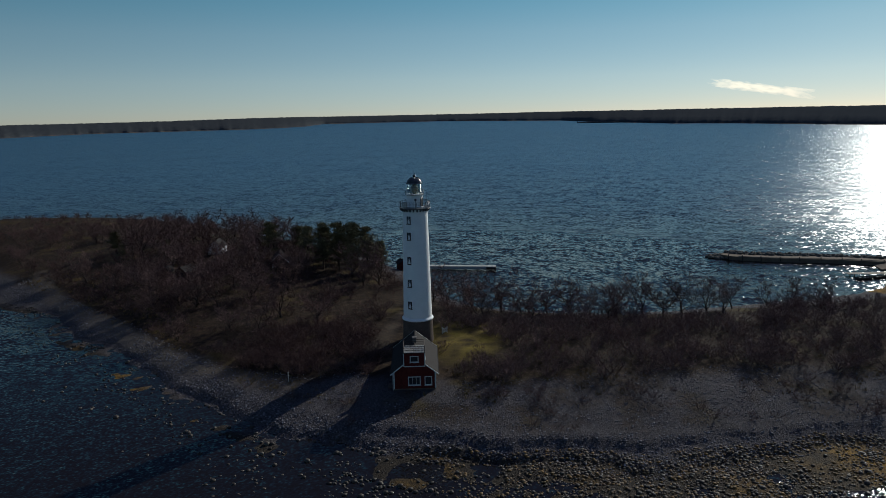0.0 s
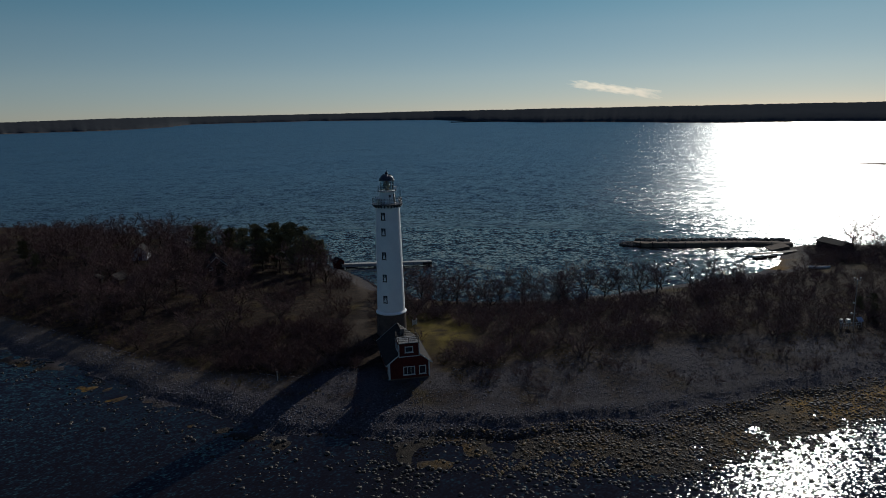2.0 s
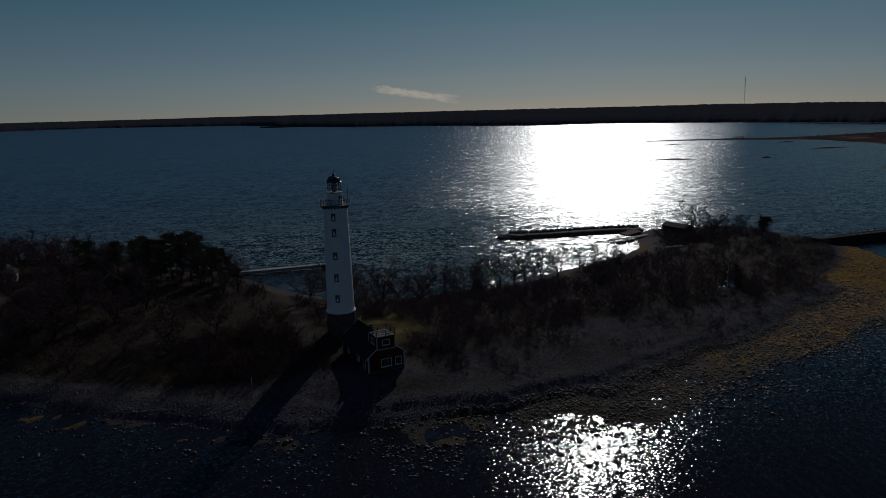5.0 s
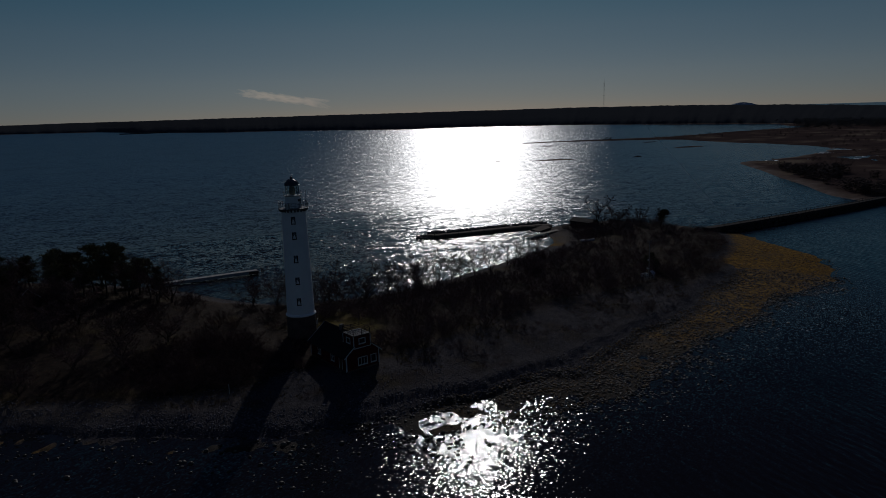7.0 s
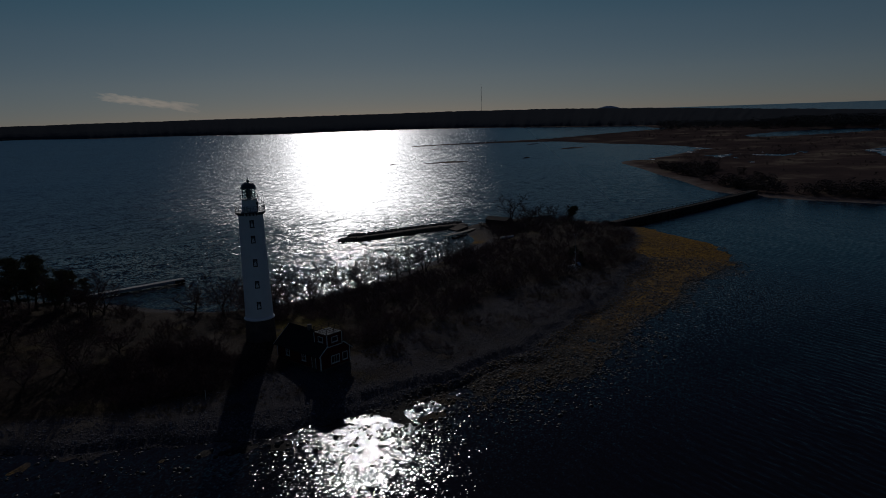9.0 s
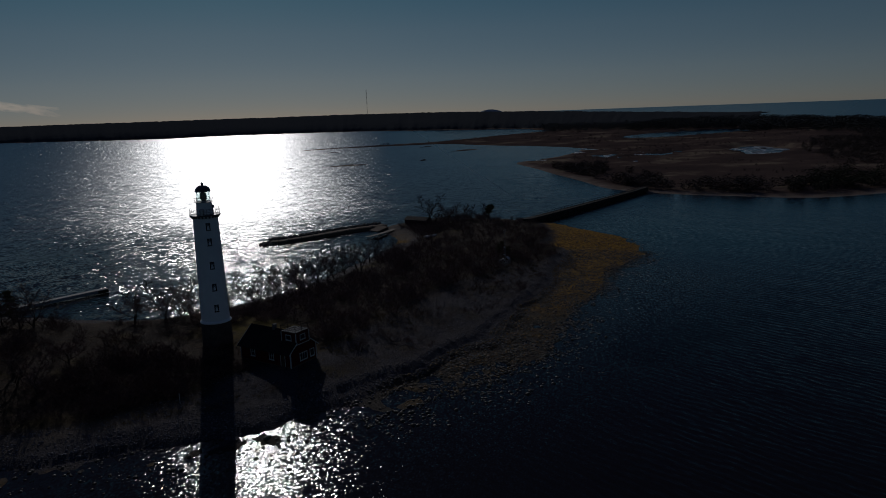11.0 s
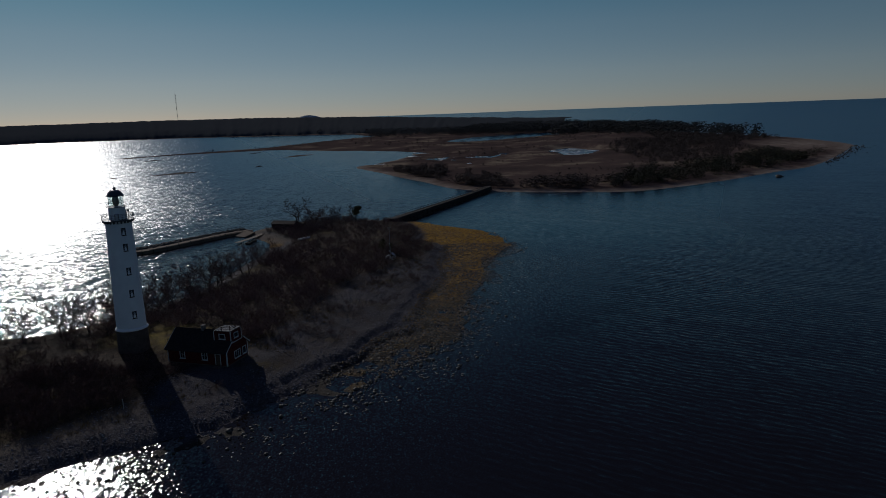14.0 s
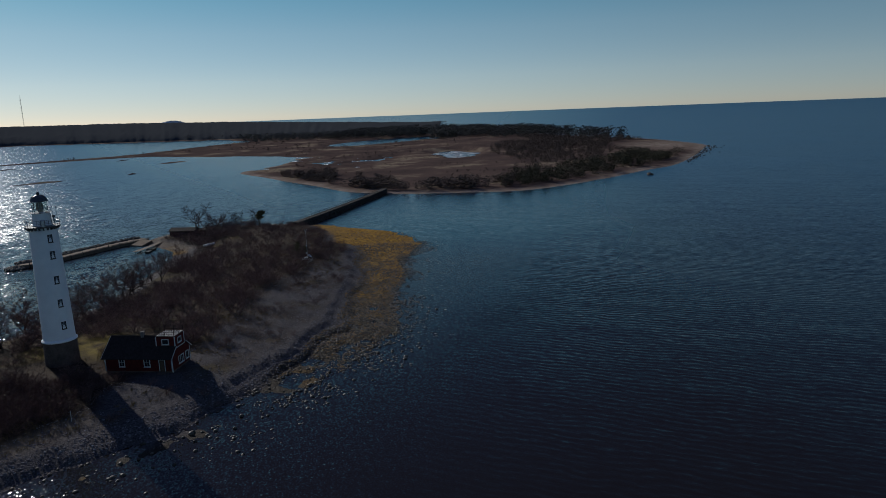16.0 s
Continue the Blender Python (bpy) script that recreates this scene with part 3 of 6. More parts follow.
def island_height(x, y):
    """Ground height, distance from the waterline, and the width of the flat, for arrays of places."""
    shape = np.shape(x)
    d, where = shore_distance(x, y, ISLAND)
    x, y = np.ravel(x), np.ravel(y)
    w = FLAT_WIDTH[np.minimum(where.astype(int), len(ISLAND) - 1)]
    d = d + (fbm(x, y, 9, 3) - 0.5) * np.clip(w * 0.7, 1.5, 6)
    e = d - w
    low = np.interp(d, [-40, -22, 0], [-2, -0.35, 0.0])
    wash = np.clip((80 - x) / 25, 0, 1) * (y < 30) * np.clip(1 - e / 1.5, 0, 1)      # half-flooded flats of the south shore
    flat = 0.42 * np.clip(d / np.maximum(w, 0.1), 0, 1)
    sunk = np.clip((34 - x) / 24, 0, 1)                                               # deeper under water in the west
    flat = flat * (1 - (0.66 + 0.3 * sunk) * wash) + (fbm(x, y, 3.0, 19) - 0.5 - 0.09 * sunk) * 0.48 * wash
    soft = np.interp(e, [0, 5, 11, 13, 22, 45], [0, 1.05, 1.6, 1.9, 2.5, 3.0])
    step = np.interp(e, [0, 3.2, 4.5, 5.3, 7.5, 13, 22, 45], [0, 0.50, 1.34, 1.46, 1.42, 1.85, 2.5, 3.0])
    berm = soft + (step - soft) * np.interp(x, [-22, -8, 0, 24, 42, 90], [0.0, 0.1, 0.85, 0.85, 0.4, 0.15])
    z = low + np.where(d > 0, flat + berm, 0)
    z += (fbm(x, y, 5, 11) - 0.5) * np.clip(d * 0.08, 0, 0.35) + (fbm(x, y, 22, 17) - 0.5) * np.clip(e * 0.04, 0, 0.8)
    z += 2.0 * np.exp(-(((x + 85) / 55) ** 2 + ((y - 95) / 50) ** 2)) * (e > 0) * np.clip(e / 12, 0, 1)
    # level plots under the tower and the cottage
    for cx, cy, r, level in ((0, 0, 7, 3.3), (1.3, -17.5, 9.5, 2.85)):
        k = np.clip(1.6 - np.hypot(x - cx, y - cy) / r, 0, 1)
        k = k * k * (3 - 2 * k)
        z = z * (1 - k) + level * k
    return z.reshape(shape), d.reshape(shape), w.reshape(shape), where.reshape(shape)


def height_at(x, y):
    return float(island_height(np.array([x], float), np.array([y], float))[0][0])


BRUSH_X = [-240, -150, -114, -85, -62, -47, -35, -25, -14, -8, 2, 10, 20, 30, 41, 56, 71, 84, 100, 118, 135, 150]
BRUSH_Y = [150, 78, 50, 27, 9, -4, -13, -17, -19, -18, -16, -22, -21, -19, -17, -14, -14, -15, -16, -15, -8, 5]


def brush_edge(x):
    return np.interp(x, BRUSH_X, BRUSH_Y)


def path_zone(x, y):
    """Trodden sand: by the boat basin, along the track to the causeway, and west of the tower."""
    def line(pts, half):
        best = np.full(np.shape(x), 1e9)
        for (ax, ay), (bx, by) in zip(pts[:-1], pts[1:]):
            t = np.clip(((x - ax) * (bx - ax) + (y - ay) * (by - ay)) / ((bx - ax) ** 2 + (by - ay) ** 2), 0, 1)
            best = np.minimum(best, np.hypot(x - ax - t * (bx - ax), y - ay - t * (by - ay)))
        return np.clip(1.5 - best / half, 0, 1)
    out = line([(130, 78), (150, 70), (163, 52), (172, 32), (178, 27)], 2.6)
    out = np.maximum(out, line([(120, 52), (127, 62), (133, 74)], 3.5))
    out = np.maximum(out, line([(-7, -4), (-6, 10), (-4, 30), (-8, 60), (-10, 74)], 1.6) * 0.45)
    return np.maximum(out, line([(-118, 60), (-98, 36), (-69, 12), (-42, -11), (-21, -20)], 2.2) * 0.9)


def build_island():
    xs, ys = np.arange(-262, 202, 0.88), np.arange(-76, 216, 0.88)
    gx, gy = np.meshgrid(xs, ys)
    z, d, w, where = island_height(gx, gy)
    me, used = sheet("ground", xs, ys, z, d > -22, GROUND)
    x, y, d, w, z = (np.ravel(a)[used] for a in (gx, gy, d, w, z))
    blur = (fbm(x, y, 6, 23) - 0.5) * 9
    south = np.ravel(where)[used] < SIDE_SOUTH
    bare = np.clip((brush_edge(x) - y + blur) / 4 + 0.5, 0, 1) * (south | (x > 60))
    edge = np.clip((5 - d + w + blur * 0.3) / 2, 0, 1)
    heath = 1 - 0.75 * np.clip((fbm(x, y, 5, 29) - 0.42) * 5, 0, 1) * np.clip((d - w - 5) / 4, 0, 1)
    add_zone(me, "shingle", np.clip(np.maximum(bare * heath, edge), 0, 1))
    east = np.clip((x - 32) / 62, 0.0, 1)
    weed = np.clip((w + 1.5 - d + blur * 0.5) / 3, 0, 1) * (d > -3) * np.clip(-0.10 + 1.15 * east + (fbm(x, y, 7, 31) - 0.55) * 2.2 * (1 - 0.6 * np.clip((x - 90) / 40, 0, 1)), 0, 1)
    add_zone(me, "weed", np.clip(weed, 0, 1) * (w > 4.5))
    add_zone(me, "wet", np.clip((w + np.interp(x, [-12, 8], [-1.2, 2.6]) - d + blur * 0.25) / 2.5, 0, 1) * south)
    add_zone(me, "path", path_zone(x, y) * np.clip(0.3 + fbm(x, y, 4, 41), 0, 1))
    add_zone(me, "lawn", np.clip(1.4 - np.hypot((x - 9) / 7, (y - 1) / 11) + blur * 0.08, 0, 1) * np.clip(fbm(x, y, 2.5, 47) * 2 - 0.4, 0, 0.85))
    tagged(new("ground", me), "low island ground of shingle, dry grass and ochre flats", "ground", kind="structure")


build_island()

# the wooded point across the causeway
POINT_NEAR = [(290, 16), (292, -25), (301, -61), (354, -100), (412, -132), (465, -161), (560, -186), (650, -206), (705, -216), (770, -205),
              (900, -160), (1050, -60), (1250, 60), (1620, 260), (1620, 1010), (1425, 1010)]
POINT_BAY = [(1425, 800), (1300, 672), (1262, 622), (1006, 604), (900, 596), (800, 590), (740, 622), (680, 648), (612, 662), (600, 650), (660, 622),
             (722, 574), (760, 510), (735, 450), (722, 400), (708, 335), (686, 275), (650, 242), (548, 214), (467, 214), (430, 184), (382, 136),
             (338, 89), (301, 51)]
POINT = smooth_loop(POINT_NEAR + POINT_BAY, 4)
LAGOON = smooth_loop([(890, 268), (951, 324), (1093, 318), (1210, 240), (1125, 178), (984, 218)], 5)
POND = smooth_loop([(675, 86), (712, 70), (662, 31), (578, 32), (612, 58)], 5)


def point_height(x, y):
    shape = np.shape(x)
    d, _ = shore_distance(x, y, POINT)
    x, y = np.ravel(x), np.ravel(y)
    d = d + (fbm(x, y, 40, 51) - 0.5) * 16 * np.clip((y - 100) / 200, 0.15, 1)
    z = np.interp(d, [-60, 0, 8, 30, 120, 300], [-4, 0, 0.7, 1.3, 1.6, 2.5])
    z += np.clip(d / 25, 0, 1) * (fbm(x, y, 60, 57) - 0.5) * np.clip(1.2 + (x - 700) / 250, 1.0, 3)
    z += np.clip(1 - np.hypot((x - 950) / 420, (y - 20) / 170), 0, 1) * 7 * np.clip(d / 60, 0, 1)
    for loop in (LAGOON, POND):
        q, _ = shore_distance(x, y, loop)
        q = q + (fbm(x, y, 22, 61) - 0.5) * 14
        z = np.where(q > -12, np.minimum(z, np.interp(q, [-12, 0, 10], [1.6, 0.05, -1.0])), z)
    pools = fbm(x, y, 17, 67)
    wet = (pools > 0.565) & (x > 480) & (x < 700) & (y > 110) & (y < 260) & (d > 3)
    z = np.where(wet, np.minimum(z, -0.25), z)
    return z.reshape(shape), d.reshape(shape)


def build_point():
    xs, ys = np.arange(255, 1640, 6.0), np.arange(-290, 1030, 6.0)
    gx, gy = np.meshgrid(xs, ys)
    z, d = point_height(gx, gy)
    me, used = sheet("ground", xs, ys, z, d > -30, MARSH)
    x, y, d = (np.ravel(a)[used] for a in (gx, gy, d))
    blur = (fbm(x, y, 30, 71) - 0.5) * 14
    head = np.clip(1 - np.hypot((x - 715) / 110, (y + 175) / 60), 0, 1) * 1.1
    add_zone(me, "beach", np.clip(np.clip((10 - d + blur) / 8, 0, 1) * (y < 240) + head, 0, 1))
    tagged(new("ground", me), "brown marshy point with pale beaches and pools", "ground", kind="structure")


build_point()


def islet(cx, cy, length, width, turn):
    """A low bare skerry in the bay."""
    xs, ys = np.linspace(-length, length, 46), np.linspace(-width * 1.6, width * 1.6, 20)
    gx, gy = np.meshgrid(xs, ys)
    r = np.hypot(gx / length, gy / width) + (fbm(gx + cx, gy + cy, 9, 5) - 0.5) * 0.9
    z = np.clip(1.2 * (0.9 - r), -0.6, 1.0)
    me, _ = sheet("skerry", xs, ys, z, None, MARSH)
    add_zone(me, "beach", np.full(len(me.vertices), 0.1))
    ob = new("skerry", me)
    ob.matrix_world = pose(cx, cy, 0, 0, 0, turn)
    tagged(ob, "low bare stony skerry in the bay", "skerry", "skerries in the bay", kind="structure")


for spec in ((396, 364, 26, 6, -28), (625, 389, 32, 8, -5), (690, 505, 18, 5, 10), (350, 395, 7, 2.5, 0), (470, 330, 8, 3, 20), (560, 560, 14, 4, -10)):
    islet(*spec)

# the far mainland: bearing from the tower, distance of its beach, and the skyline's angle over the eye
COAST = [(-62, 2000, -0.1), (-45, 2300, -0.12), (-38, 2460, -0.13), (-32, 2800, -0.12), (-25, 2850, -0.05), (-21, 2870, 0.02), (-17.6, 3060, 0.06),
         (-15.5, 3300, 0.06), (-13.8, 3780, 0.05), (-4, 3900, 0.06), (6, 3500, 0.1), (9, 3000, 0.1), (15, 2550, 0.11), (20, 2450, 0.11),
         (26, 2150, 0.11), (30, 2050, 0.1), (36, 2090, 0.1), (46, 1950, 0.09), (54, 1750, 0.02), (62, 1600, -0.2), (66, 1520, -0.36), (74, 1420, -0.5), (80, 1330, -0.75)]


def build_coast():
    az, dist, top = np.array(COAST).T
    a = np.arange(-62, 80.01, 0.16)
    base = np.interp(a, az, dist) + (fbm(a * 40, a * 0, 30, 81) - 0.5) * 70
    crest = 47 + (np.interp(a, az, dist) + 500) * np.tan(np.radians(np.interp(a, az, top)))
    crest = 20 + (crest - 20) * np.clip((79.5 - a) / 13, 0, 1)
    deep = np.array([-30, 0, 6, 14, 17, 26, 40, 60, 85, 115, 150, 190, 240, 300, 370, 450, 560, 700, 900])
    verts, n = [], len(deep)
    for i, t in enumerate(np.radians(a)):
        r = base[i] + deep
        sea = sea_level(r)
        up = np.interp(deep, [14, 30, 90, 450], [0, 0.16, 0.38, 1.0])
        z = np.where(deep < 0, sea - 3, sea + np.minimum(deep * 0.12, 1.6)) + np.maximum(crest[i] - sea - 2, 10 * min(1.0, max(0.0, (79.5 - a[i]) / 12))) * up
        z = z + (RNG.random(n) - 0.5) * np.where(deep > 16, 1.6, 0) + np.where(deep > 16, (fbm(np.full(n, a[i] * 50), deep, 60, 83) - 0.5) * 3.5, 0)
        z = np.where(deep >= 700, np.minimum(z, crest[i] - 6), z)
        rr = r + (RNG.random(n) - 0.5) * np.where(deep > 16, 6, 2)
        verts += [(rr[k] * math.sin(t), rr[k] * math.cos(t), z[k]) for k in range(n)]
    i, k = np.meshgrid(np.arange(len(a) - 1), np.arange(n - 1), indexing="ij")
    q = np.stack([i * n + k, (i + 1) * n + k, (i + 1) * n + k + 1, i * n + k + 1], -1)
    verts = np.array(verts)
    shore = q[:, :3].reshape(-1, 4)
    ob = new("shore", raw_mesh("shore", verts, shore, MARSH))
    add_zone(ob.data, "beach", np.full(len(verts), 0.2))
    tagged(ob, "thin pale beach of the distant mainland", "shore", kind="structure")
    wood = q[:, 3:].reshape(-1, 4)
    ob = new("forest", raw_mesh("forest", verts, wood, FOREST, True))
    tagged(ob, "dark distant conifer forest along the mainland shore", "forest", kind="stuff")


build_coast()


def build_far_hill():
    """A domed island on the horizon."""
    d, az = 4800.0, radians(56.8)
    cx, cy = d * math.sin(az), d * math.cos(az)
    rings = [(1.0, 0.0), (0.86, 0.22), (0.66, 0.55), (0.42, 0.83), (0.18, 0.97), (0.0, 1.0)]
    verts, faces, n = [], [], 40
    for r, h in rings:
        for k in range(n):
            t = 2 * math.pi * k / n
            verts.append((135 * r * math.cos(t), 60 * r * math.sin(t), 37 * h * (1 + 0.08 * math.sin(3 * t + 1))))
    for i in range(len(rings) - 1):
        for k in range(n):
            faces.append((i * n + k, i * n + (k + 1) % n, (i + 1) * n + (k + 1) % n, (i + 1) * n + k))
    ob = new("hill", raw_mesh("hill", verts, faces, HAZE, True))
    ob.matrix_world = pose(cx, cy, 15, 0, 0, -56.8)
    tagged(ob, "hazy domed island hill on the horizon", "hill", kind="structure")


build_far_hill()


# ---- lighthouse ----
def build_lighthouse():
    root = thing("lighthouse", pose(0, 0, 3.2), "tall white round lighthouse on a dark stone base", "lighthouse")
    g = 3.2                                            # ground level; heights below are above the sea
    part("base", turned([(3.02, -0.6), (2.98, 0.4), (2.86, 7.75 - g)], mat=STONE), STONE, root, "dark weathered limestone plinth")
    part("ledge", turned([(2.86, 7.75 - g), (3.06, 7.85 - g), (3.06, 8.02 - g), (2.78, 8.32 - g)], mat=WHITEWASH), WHITEWASH, root, "white sloped stone ledge")
    shaft = [(2.76, 8.30 - g)] + [(2.76 - 0.40 * (i / 12) ** 1.05, 8.30 + i * 20.4 / 12 - g) for i in range(1, 13)]
    part("shaft", turned(shaft, 64, mat=WHITEWASH), WHITEWASH, root, "whitewashed tapering masonry shaft")
    part("cornice", turned([(2.36, 28.70 - g), (2.44, 28.74 - g), (2.44, 28.95 - g), (2.36, 28.98 - g), (2.36, 29.35 - g)], mat=WHITEWASH), WHITEWASH, root)
    corbel = joined(block(2.3, -0.13, 28.92 - g, 2.62, 0.13, 29.38 - g, 0.02), block(2.55, -0.12, 29.12 - g, 2.85, 0.12, 29.38 - g, 0.02))
    me = bpy.data.meshes.new("corbel")
    corbel.to_mesh(me)
    me.materials.append(IRON)
    for k in range(24):
        ob = part("corbel", me, IRON, root)
        ob.matrix_local = pose(0, 0, 0, 0, 0, k * 15)
    deck = part("gallery_deck", turned([(2.2, 29.38 - g), (2.92, 29.38 - g), (2.95, 29.46 - g), (2.95, 29.56 - g), (1.4, 29.60 - g)], mat=IRON), IRON, root, "dark iron gallery deck")
    post = bpy.data.meshes.new("rail_post")
    b = rod((2.84, 0, 29.56 - g), (2.84, 0, 30.72 - g), 0.028, 5)
    b.to_mesh(post)
    post.materials.append(IRON)
    for k in range(28):
        ob = part("rail_post", post, IRON, root)
        ob.matrix_local = pose(0, 0, 0, 0, 0, k * 360 / 28)
    for z in (29.85, 30.15, 30.45, 30.72):
        part("rail", hoop(2.84, z - g, 0.022, 56, mat=IRON), IRON, root)
    drum = part("lantern_room", turned([(1.60, 29.58 - g), (1.60, 29.75 - g), (1.52, 29.82 - g), (1.48, 31.85 - g), (1.56, 31.92 - g), (1.56, 32.08 - g), (1.30, 32.12 - g)], mat=WHITEWASH), WHITEWASH, root, "white round lantern room")
    part("door", joined(block(-0.38, -1.56, 29.66 - g, 0.38, -1.44, 31.45 - g, 0.02)), IRON, drum, "dark iron gallery door").matrix_local = pose(0, 0, 0, 0, 0, 65)
    # small balcony round the glass
    for k in range(14):
        a = 2 * math.pi * k / 14
        part("balcony_post", rod((1.78 * math.cos(a), 1.78 * math.sin(a), 32.0 - g), (1.78 * math.cos(a), 1.78 * math.sin(a), 32.85 - g), 0.02, 5), IRON, root)
    part("balcony_rail", hoop(1.78, 32.85 - g, 0.02, 42, mat=IRON), IRON, root)
    part("balcony_rail", hoop(1.78, 32.45 - g, 0.016, 42, mat=IRON), IRON, root)
    part("balcony_ring", turned([(1.5, 31.96 - g), (1.84, 31.98 - g), (1.84, 32.04 - g), (1.3, 32.06 - g)], mat=IRON), IRON, root)
    # lantern: twelve panes between iron bars
    n = 12
    for k in range(n):
        a0, a1 = 2 * math.pi * k / n, 2 * math.pi * (k + 1) / n
        p0, p1 = Vector((1.30 * math.cos(a0), 1.30 * math.sin(a0), 0)), Vector((1.30 * math.cos(a1), 1.30 * math.sin(a1), 0))
        q0, q1 = p0 * 0.99, p1 * 0.99
        z0, z1 = 32.14 - g, 34.06 - g
        verts = [(*p.xy, z) for z in (z0, z1) for p in (p0, p1, q1, q0)]
        pane = part("pane", raw_mesh("pane", verts, [(0, 1, 5, 4), (1, 2, 6, 5), (2, 3, 7, 6), (3, 0, 4, 7), (0, 3, 2, 1), (4, 5, 6, 7)], GLASS), GLASS, root, "clear lantern glass" if k == 0 else "")
        pane.visible_shadow = False
        part("glazing_bar", rod((*p0.xy, z0), (*p0.xy, z1), 0.028, 5), IRON, root)
    for z in (32.14, 32.78, 33.42, 34.04):
        part("glazing_ring", hoop(1.30, z - g, 0.02, 36, mat=IRON), IRON, root)
    lens = part("lens", turned([(0.4, 32.1 - g), (0.46, 32.4 - g), (0.58, 32.6 - g), (0.62, 33.1 - g), (0.56, 33.6 - g), (0.38, 33.9 - g), (0.1, 34.0 - g)], 24, mat=BRASS), BRASS, root, "dark brass lamp and lens")
    part("roof", turned([(1.30, 34.02 - g), (1.52, 34.0 - g), (1.54, 34.12 - g), (1.42, 34.2 - g), (1.34, 34.45 - g), (1.13, 34.78 - g), (0.82, 35.03 - g), (0.45, 35.18 - g), (0.22, 35.22 - g)], mat=COPPER), COPPER, root, "dark metal lantern dome")
    part("vent_ball", turned([(0.12, 35.15 - g), (0.2, 35.25 - g), (0.3, 35.42 - g), (0.3, 35.52 - g), (0.18, 35.68 - g), (0.07, 35.74 - g)], 20, mat=COPPER), COPPER, root)
    part("finial", rod((0, 0, 35.7 - g), (0, 0, 36.35 - g), 0.05, 6, 0.015), IRON, root)
    for k in range(8):
        a = 2 * math.pi * k / 8 + 0.2
        pts = [(1.44, 34.2), (1.36, 34.47), (1.15, 34.81), (0.84, 35.06), (0.47, 35.21)]
        part("roof_rib", joined(*[rod((r0 * math.cos(a), r0 * math.sin(a), z0 - g), (r1 * math.cos(a), r1 * math.sin(a), z1 - g), 0.03, 4) for (r0, z0), (r1, z1) in zip(pts[:-1], pts[1:])]), COPPER, root)
    # gallery fittings: a fog signal drum, a pole aerial and a small lamp
    part("signal_drum", rod((-1.75, -1.75, 29.6 - g), (-1.75, -1.75, 30.75 - g), 0.42, 14), STEEL, root, "grey round signal housing")
    part("signal_lid", rod((-1.75, -1.75, 30.75 - g), (-1.75, -1.75, 30.86 - g), 0.46, 14, 0.3), STEEL, root)
    part("aerial", rod((2.3, -1.3, 29.6 - g), (2.3, -1.3, 32.9 - g), 0.03, 5), IRON, root)
    part("aerial", rod((2.55, -0.2, 29.6 - g), (2.55, -0.2, 32.2 - g), 0.025, 5), IRON, root)
    part("side_lamp", joined(rod((0.4, -2.35, 29.6 - g), (0.4, -2.35, 31.0 - g), 0.05, 6), block(0.2, -2.55, 31.0 - g, 0.6, -2.15, 31.45 - g, 0.05)), IRON, root, "small dark gallery lamp on a post")
    part("lightning_rod", rod((1.4, 1.3, 29.6 - g), (1.5, 1.4, 34.5 - g), 0.02, 4), IRON, root)
    # windows up the shaft, all on one side
    face = math.degrees(math.atan2(-0.905, -0.425))
    for z in (27.35, 24.3, 19.65, 15.25, 11.0):
        r = float(np.interp(z - g, [p[1] for p in shaft], [p[0] for p in shaft]))
        win = part("window", joined(block(r - 0.35, -0.42, z - g - 0.72, r - 0.02, 0.42, z - g + 0.72)), IRON, root, "small dark window recess with white bars")
        m = pose(0, 0, 0, 0, 0, face)
        win.matrix_local = m
        part("frame", joined(block(r - 0.10, -0.42, z - g - 0.72, r + 0.035, -0.30, z - g + 0.72, 0.01), block(r - 0.10, 0.30, z - g - 0.72, r + 0.035, 0.42, z - g + 0.72, 0.01),
                             block(r - 0.10, -0.30, z - g + 0.60, r + 0.035, 0.30, z - g + 0.72, 0.01), block(r - 0.10, -0.30, z - g - 0.72, r + 0.035, 0.30, z - g - 0.60, 0.01)), DARKWOOD, win)
        part("pane", block(r - 0.03, -0.30, z - g - 0.60, r - 0.005, 0.30, z - g + 0.60), WINDOWPANE, win)
        for y0, y1, z0, z1 in ((-0.02, 0.02, -0.6, 0.6), (-0.3, -0.02, 0.18, 0.22), (0.02, 0.3, 0.18, 0.22), (-0.3, -0.02, -0.22, -0.18), (0.02, 0.3, -0.22, -0.18)):
            part("bar", block(r - 0.004, y0, z - g + z0, r + 0.02, y1, z - g + z1), WHITEPAINT, win)
        part("sill", block(r - 0.1, -0.5, z - g - 0.80, r + 0.10, 0.5, z - g - 0.73, 0.01), STONE, win)
    # entrance on the far side, with steps
    door = part("door", block(-0.55, 2.75, 0.3, 0.55, 3.02, 2.5, 0.02), DARKWOOD, root, "dark plank entrance door")
    for k in range(3):
        part("step", block(-0.9, 2.9, -0.3 + 0.0, 0.9, 3.9 - k * 0.3, 0.1 * (k + 1), 0.01), STONE, root)


build_lighthouse()


